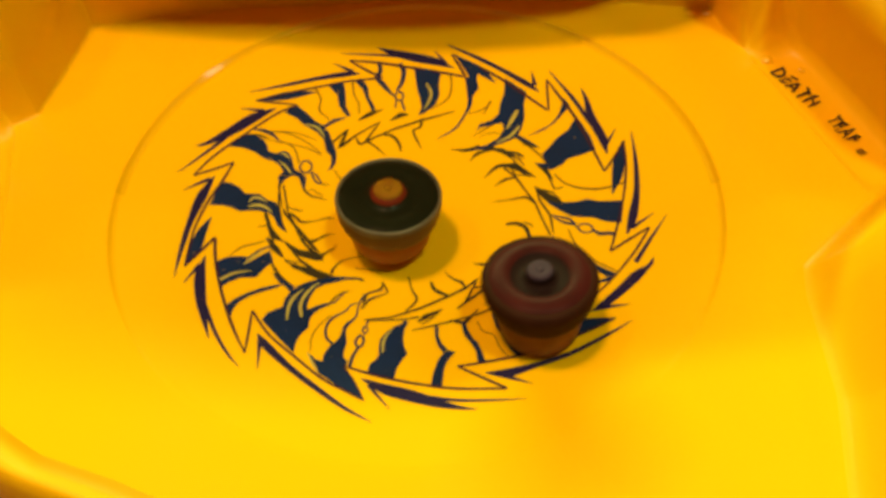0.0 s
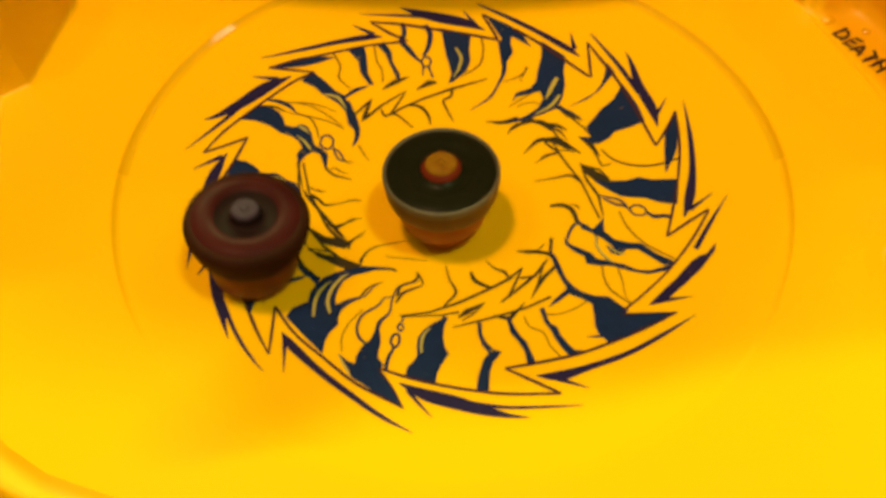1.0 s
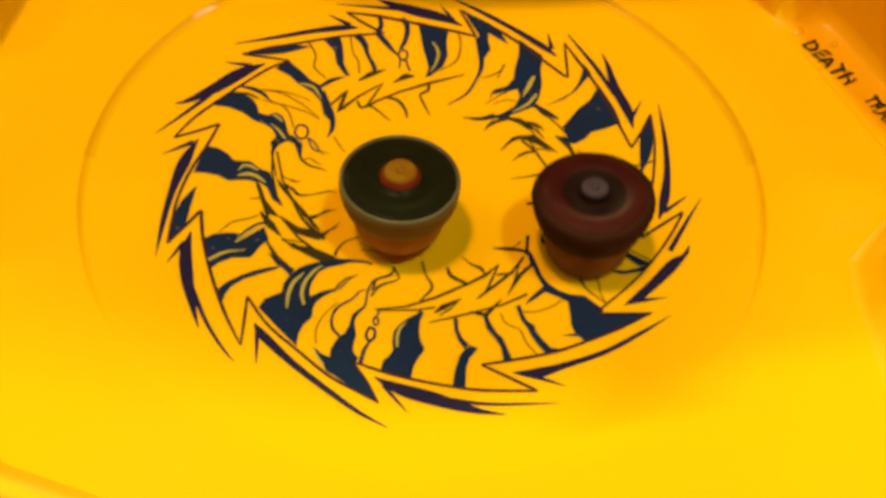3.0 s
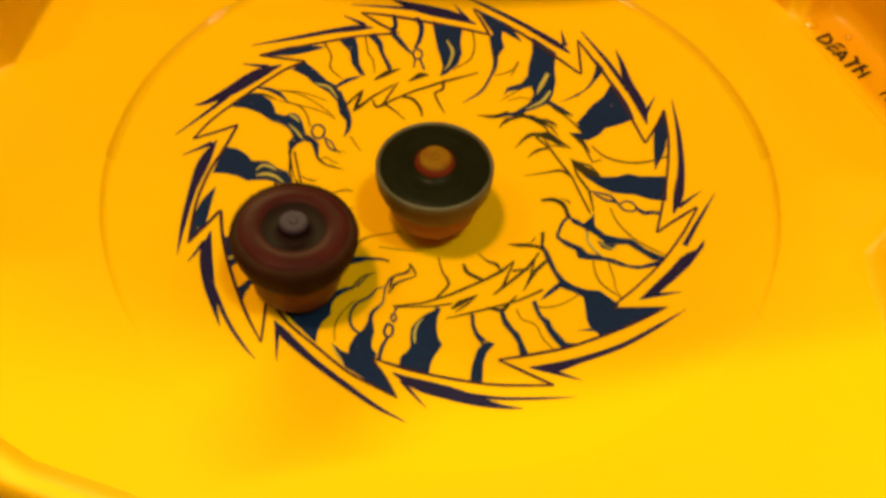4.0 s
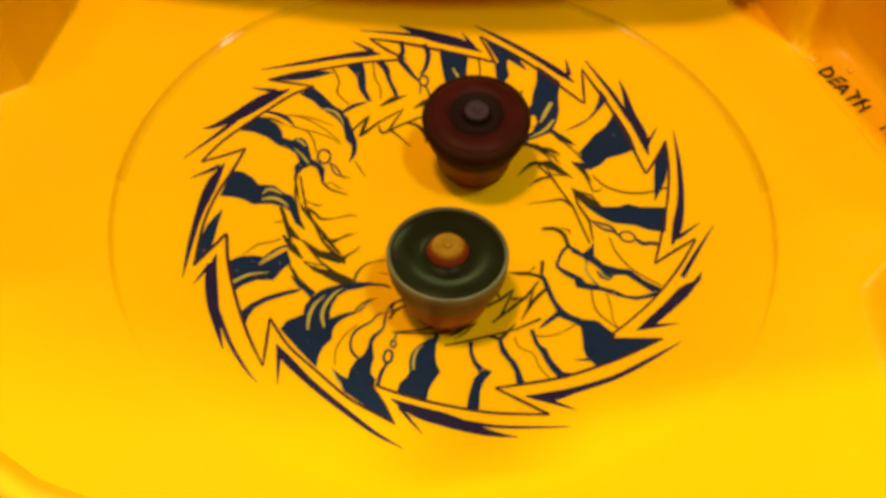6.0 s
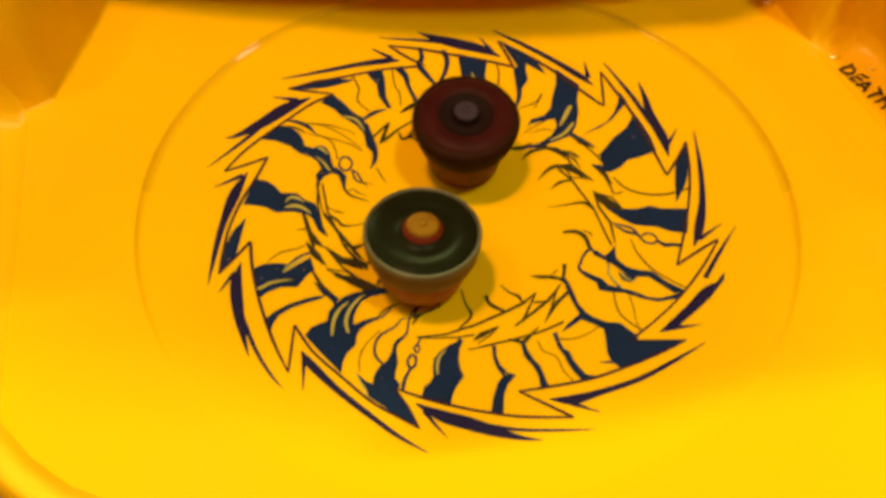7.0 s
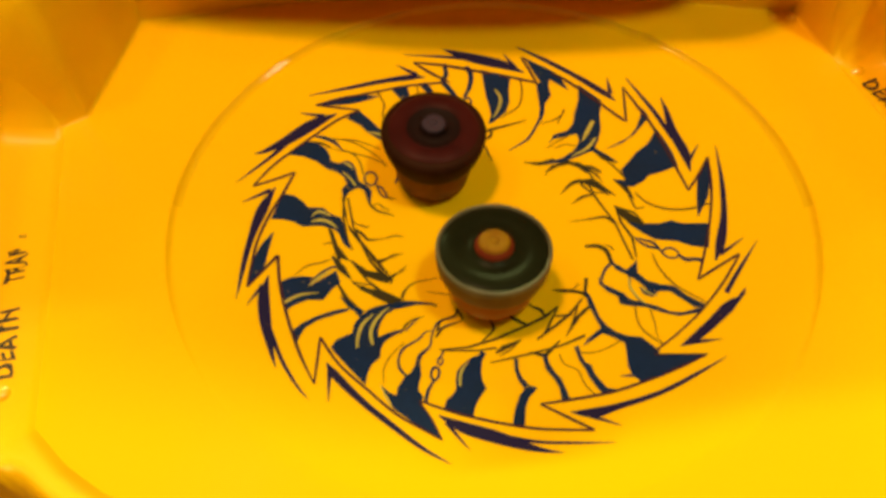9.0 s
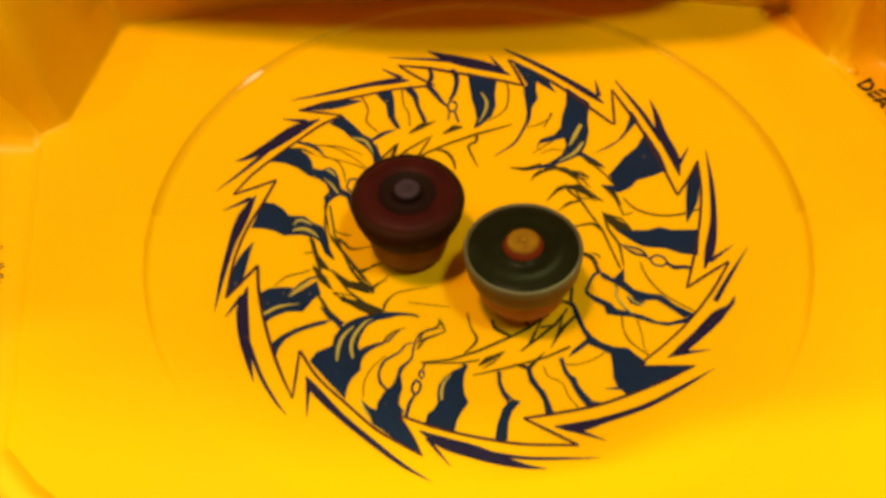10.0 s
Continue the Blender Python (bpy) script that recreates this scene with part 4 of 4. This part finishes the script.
mauve = material("mauve_grey_plastic", (0.042, 0.025, 0.044), 0.6, 0, 0.3, 700, 0.05, 0, 0.5, 200, None, 0.06)
green_black = material("green_black_plastic", (0.009, 0.0088, 0.004), 0.30, 0, 0.5, 300, 0.05, 0, 0.5, 90, (0.012, 0.0115, 0.005), 0.03)
rim_grey = material("worn_rim_metal", (0.115, 0.088, 0.055), 0.4, 0.1, 0.5, 400, 0.1, 0, 0.7, 110, (0.05, 0.04, 0.025), 0.3)
bronze = material("bronze_metal", (0.11, 0.055, 0.015), 0.5, 0.2, 0.3, 500, 0.1, 0, 0.4, 120, None, 0.3)
red_skirt = material("red_bolt_base", (0.13, 0.014, 0.003), 0.5, 0, 0.3, 600, 0, 0, 0.3, 150, None, 0.2)
ochre = material("ochre_bolt_face", (0.22, 0.100, 0.004), 0.6, 0, 0.5, 500, 0.05, 0, 0.7, 260, (0.15, 0.045, 0.003), 0.05)


def red_spinning_top():
    top = tagged(new("spinning_top"), "dark red and black battle top with a mauve bolt", "spinning top", "battle tops")
    part("tip", lathe([(0.8, 0), (1.8, 0.6), (2.6, 2.5), (3.4, 4), (4.5, 5)], 32, None, True), dark_metal, top)
    part("track", lathe([(3.0, 1), (10.5, 0.8), (14.2, 1.7), (15.6, 4), (16.4, 8.82), (17.0, 15), (16.8, 19)], 64), brown_dark, top, "dark amber lower ring")
    part("wheel", lathe([(14.5, 16.5), (17.2, 16.8), (18.8, 18.6), (20.2, 21.5), (21.3, 25), (22.0, 28.4), (22.2, 30.4), (21.6, 32), (20.2, 32.9), (18.4, 33), (17, 32.4)], 96,
                        lambda a, r, z: 0.008 * math.sin(3 * a) if r > 20 else 0), wheel_metal, top, "blackened dark red metal wheel")
    part("energy_ring", lathe([(19.4, 32.6), (18.6, 33.3), (16.8, 34), (14.5, 34.4), (12.6, 34.2), (11.2, 33.4)], 80), red_clear, top, "dark red ring")
    part("hub", lathe([(11.4, 33.5), (10.0, 32.6), (8.0, 32.1), (5.6, 32.2), (5.2, 34), (4.9, 35.2)], 60), hollow, top, "black hollow round the bolt")
    bolt = part("bolt", lathe([(5.0, 34.6), (5.0, 35.6), (4.7, 36.2), (3.9, 36.5), (2.4, 36.55), (1.9, 36.4)], 36, None, True), mauve, top, "mauve grey face bolt")
    part("bolt_socket", lathe([(0.3, 36.35), (1.7, 36.45), (1.8, 36.52), (1.0, 36.54)], 6, None, True), mauve, bolt)
    return top


def green_spinning_top():
    top = tagged(new("spinning_top"), "green-black battle top with a worn grey rim and an ochre bolt", "spinning top", "battle tops")
    part("tip", lathe([(0.8, 0), (1.8, 0.6), (2.6, 2.4), (3.4, 4), (4.5, 5)], 32, None, True), dark_metal, top)
    part("track", lathe([(3.0, 3), (11.0, 3.8), (14.8, 5), (16.6, 8.19), (17.4, 12.65), (17.8, 18), (17, 21)], 80), brown_clear, top, "amber brown lower ring")
    part("wheel", lathe([(16, 17.5), (18.6, 18), (20.4, 20.5), (21.4, 23.5), (21.9, 27.5), (21.8, 30)], 96,
                        lambda a, r, z: 0.005 * math.sin(4 * a) if r > 20 else 0), bronze, top, "bronze metal wheel")
    part("rim", lathe([(21.7, 28), (22.0, 30), (22.0, 31.3), (21.7, 31.9), (21.2, 32.1), (20.7, 31.8), (20.4, 31)], 96), rim_grey, top, "worn grey rim")
    part("energy_ring", lathe([(20.9, 31), (20.2, 31.3), (18.6, 31.9), (16.8, 32.2), (15.2, 32.2), (14.2, 32), (13.2, 31.7), (12.0, 31.5), (10.5, 31.5), (9.2, 31.8), (8.2, 32.4), (7.4, 32.9)], 80), green_black, top, "glossy green-black ring")
    part("bolt_base", lathe([(7.6, 32.6), (7.3, 33.4), (6.8, 34.2), (6.0, 34.9)], 40), red_skirt, top, "dark red bolt base")
    bolt = part("bolt", lathe([(6.1, 34), (6.0, 35), (5.6, 35.7), (4.7, 36), (2.4, 36.05), (2.0, 35.9)], 40, None, True), ochre, top, "ochre yellow face bolt")
    part("bolt_socket", lathe([(0.3, 35.85), (1.8, 35.95), (1.9, 36.02), (1.2, 36.04)], 6, None, True), ochre, bolt)
    return top


red_top = red_spinning_top()
green_top = green_spinning_top()


def spin(top, rows, height, knocks=(), pressed=()):
    """Key a top by the place of its bolt: it turns, leans in towards the middle of the dish, wobbles after knocks of
    (seconds, degrees), and is tipped forward by the other top where pressed, in (seconds, degrees)."""
    keys = []
    for t, x, y in rows:
        wobble = 0.7 + sum(tilt * math.exp(-(t - t0) / 0.35) for t0, tilt in knocks if t > t0)
        tip = np.interp(t, [p[0] for p in pressed], [p[1] for p in pressed]) if pressed else 0.0
        ax = -0.075 * x + wobble * math.cos(t * 9)
        ay = -0.075 * y + wobble * math.sin(t * 9) - tip
        px, py = x / 1000 - height * math.sin(radians(ax)), y / 1000 - height * math.sin(radians(ay))
        keys.append((t, pose(px, py, dish_z(px, py) + 0.0003, -ay, ax, 0) @ pose(0, 0, 0, 0, 0, -520 * t)))
    walk(top, keys)


def motions():
    """The two tops circle, strike each other and part. Rows: seconds, x and y in millimetres."""
    spin(red_top, [
        (0, 48.9, -70.0), (0.1, 34.4, -79.4), (0.2, 19.7, -86.4), (0.3, 4.6, -91.0), (0.4, -10.5, -94.4), (0.5, -26.4, -95.4),
        (0.6, -36.6, -91.6), (0.7, -45.8, -85.1), (0.8, -54.3, -74.5), (0.9, -62.8, -60.7), (1, -72.5, -44.2), (1.1, -80.9, -28.1),
        (1.2, -85.8, -14.4), (1.3, -86.5, -3.3), (1.4, -84.4, 5.8), (1.5, -81.0, 15.7), (1.6, -68.9, 23.8), (1.7, -56.5, 29.4),
        (1.8, -43.7, 34.3), (1.9, -31.0, 38.9), (2, -19.4, 43.3), (2.1, -3.5, 44.5), (2.2, 9.4, 45.0), (2.3, 20.4, 43.7),
        (2.4, 30.7, 39.7), (2.5, 38.6, 34.1), (2.6, 44.1, 22.3), (2.7, 48.8, 7.2), (2.8, 55.8, -6.5), (2.9, 58.9, -21.7),
        (3, 58.0, -37.1), (3.1, 53.1, -51.8), (3.2, 44.5, -64.7), (3.3, 32.7, -74.9), (3.4, 19.0, -81.7), (3.5, 3.7, -84.8),
        (3.6, -11.6, -83.8), (3.7, -26.3, -78.8), (3.8, -39.2, -70.1), (3.9, -46.2, -63.6), (4, -53.3, -54.9), (4.1, -60.1, -45.0),
        (4.2, -60.6, -39.1), (4.3, -60.0, -31.1), (4.4, -57.8, -23.1), (4.5, -54.2, -15.9), (4.6, -47.5, -5.2), (4.7, -41.6, 3.7),
        (4.8, -34.5, 9.7), (4.9, -26.7, 13.3), (5, -29.2, 33.5), (5.1, -20.7, 29.9), (5.2, -13.5, 24.5), (5.3, -7.7, 19.9),
        (5.4, -6.2, 33.0), (5.5, -4.0, 34.3), (5.6, -1.6, 18.8), (5.7, 0.0, 6.3), (5.8, 6.4, 10.5), (5.9, 10.6, 14.3),
        (6, 11.4, 17.5), (6.1, 8.5, 20.1), (6.2, 2.8, 21.8), (6.3, -4.1, 22.5), (6.4, -9.9, 22.3), (6.5, -12.8, 21.1),
        (6.6, -12.0, 19.3), (6.7, -7.8, 17.0), (6.8, -1.5, 14.3), (6.9, 2.2, 23.6), (7, -0.8, 19.7), (7.1, -5.0, 17.5),
        (7.2, -1.3, 24.7), (7.3, 2.0, 32.7), (7.4, 0.0, 27.3), (7.5, -2.0, 20.7), (7.6, -0.7, 31.7), (7.7, -1.4, 25.1),
        (7.8, -2.1, 16.6), (7.9, -3.2, 10.7), (8, -4.5, 8.9), (8.1, -4.3, 1.7), (8.2, -4.0, 58.6), (8.3, -14.1, 57.7),
        (8.4, -19.2, 48.7), (8.5, -22.3, 40.9), (8.6, -22.1, 29.5), (8.7, -22.3, 17.7), (8.8, -22.0, 7.4), (8.9, -23.3, 27.8),
        (9, -23.8, 21.2), (9.1, -23.4, 12.6), (9.2, -25.2, 11.7), (9.3, -25.3, 8.4), (9.4, -33.6, 10.5), (9.5, -32.6, 5.3),
        (9.6, -29.9, 0.5), (9.8, -21.7, -11.1), (10, -25.7, -9.9),
    ], 0.032, [(4.85, 3), (8.1, 4)], [(4.8, 0), (4.95, 8), (5.2, 7), (5.7, 5), (6.8, 4), (7.5, 6.5), (8.1, 5), (8.3, 0)])
    spin(green_top, [
        (0, -9.7, -25.1), (0.1, -9.8, -26.1), (0.2, -8.0, -22.8), (0.3, -5.6, -15.9), (0.4, -6.5, -17.6), (0.5, -7.6, -17.7),
        (0.6, -9.6, -18.0), (0.7, -7.7, -23.9), (0.8, -5.6, -25.5), (0.9, -3.9, -24.0), (1, -3.5, -21.8), (1.1, -2.3, -19.8),
        (1.2, -1.3, -18.2), (1.3, -0.8, -18.1), (1.4, -1.2, -19.4), (1.5, -2.0, -21.4), (1.6, -0.4, -24.9), (1.7, 0.5, -26.8),
        (1.8, -0.2, -27.0), (1.9, -1.2, -26.2), (2, -1.4, -25.3), (2.1, -3.0, -26.0), (2.2, -4.7, -26.5), (2.3, -6.5, -27.2),
        (2.4, -8.1, -28.4), (2.5, -9.6, -30.1), (2.6, -11.2, -30.7), (2.7, -11.8, -30.4), (2.8, -11.7, -30.2), (2.9, -11.6, -29.7),
        (3, -11.3, -29.0), (3.1, -11.0, -28.1), (3.2, -10.6, -27.1), (3.3, -10.3, -26.1), (3.4, -10.0, -25.1), (3.5, -9.7, -24.2),
        (3.6, -9.4, -23.5), (3.7, -9.2, -23.0), (3.8, -9.2, -22.9), (3.9, -7.2, -22.8), (4, -4.3, -23.3), (4.1, -2.9, -24.8),
        (4.2, -1.3, -25.1), (4.3, -0.7, -24.6), (4.4, -1.4, -23.4), (4.5, -1.8, -22.7), (4.6, -2.7, -21.6), (4.7, -2.0, -22.7),
        (4.8, -0.9, -25.5), (4.9, 0.2, -28.3), (5, 10.7, -41.1), (5.1, 16.7, -37.6), (5.2, 17.7, -33.1), (5.3, 14.2, -29.6),
        (5.4, 11.5, -43.1), (5.5, 10.9, -46.1), (5.6, 7.7, -47.6), (5.7, 4.2, -47.2), (5.8, 3.7, -48.8), (5.9, 2.2, -50.0),
        (6, -0.3, -50.8), (6.1, -3.3, -51.2), (6.2, -6.4, -51.0), (6.3, -9.8, -50.3), (6.4, -13.0, -49.1), (6.5, -16.1, -47.6),
        (6.6, -18.3, -46.0), (6.7, -19.9, -44.1), (6.8, -20.5, -42.3), (6.9, -22.8, -44.8), (7, -17.4, -38.9), (7.1, -11.7, -32.1),
        (7.2, -8.4, -39.3), (7.3, -4.2, -46.5), (7.4, 0.2, -39.7), (7.5, 4.7, -31.2), (7.6, 6.7, -43.1), (7.7, 6.1, -44.4),
        (7.8, 6.2, -43.5), (7.9, 5.2, -43.7), (8, 2.0, -46.8), (8.1, 0.4, -58.7), (8.2, -1.6, -95.2), (8.3, 1.7, -95.2),
        (8.4, 4.3, -90.9), (8.5, 6.1, -82.4), (8.6, 3.4, -66.1), (8.7, -0.4, -51.6), (8.8, -4.6, -40.4), (8.9, -0.4, -53.4),
        (9, 0.6, -39.6), (9.1, 3.4, -34.6), (9.2, 8.0, -30.9), (9.3, 12.2, -25.8), (9.4, 25.8, -30.0), (9.5, 30.5, -29.4),
        (9.6, 32.5, -29.6), (9.8, 22.5, -28.3), (10, 18.1, -34.7),
    ], 0.032, [(4.85, 3), (8.1, 5)])


motions()
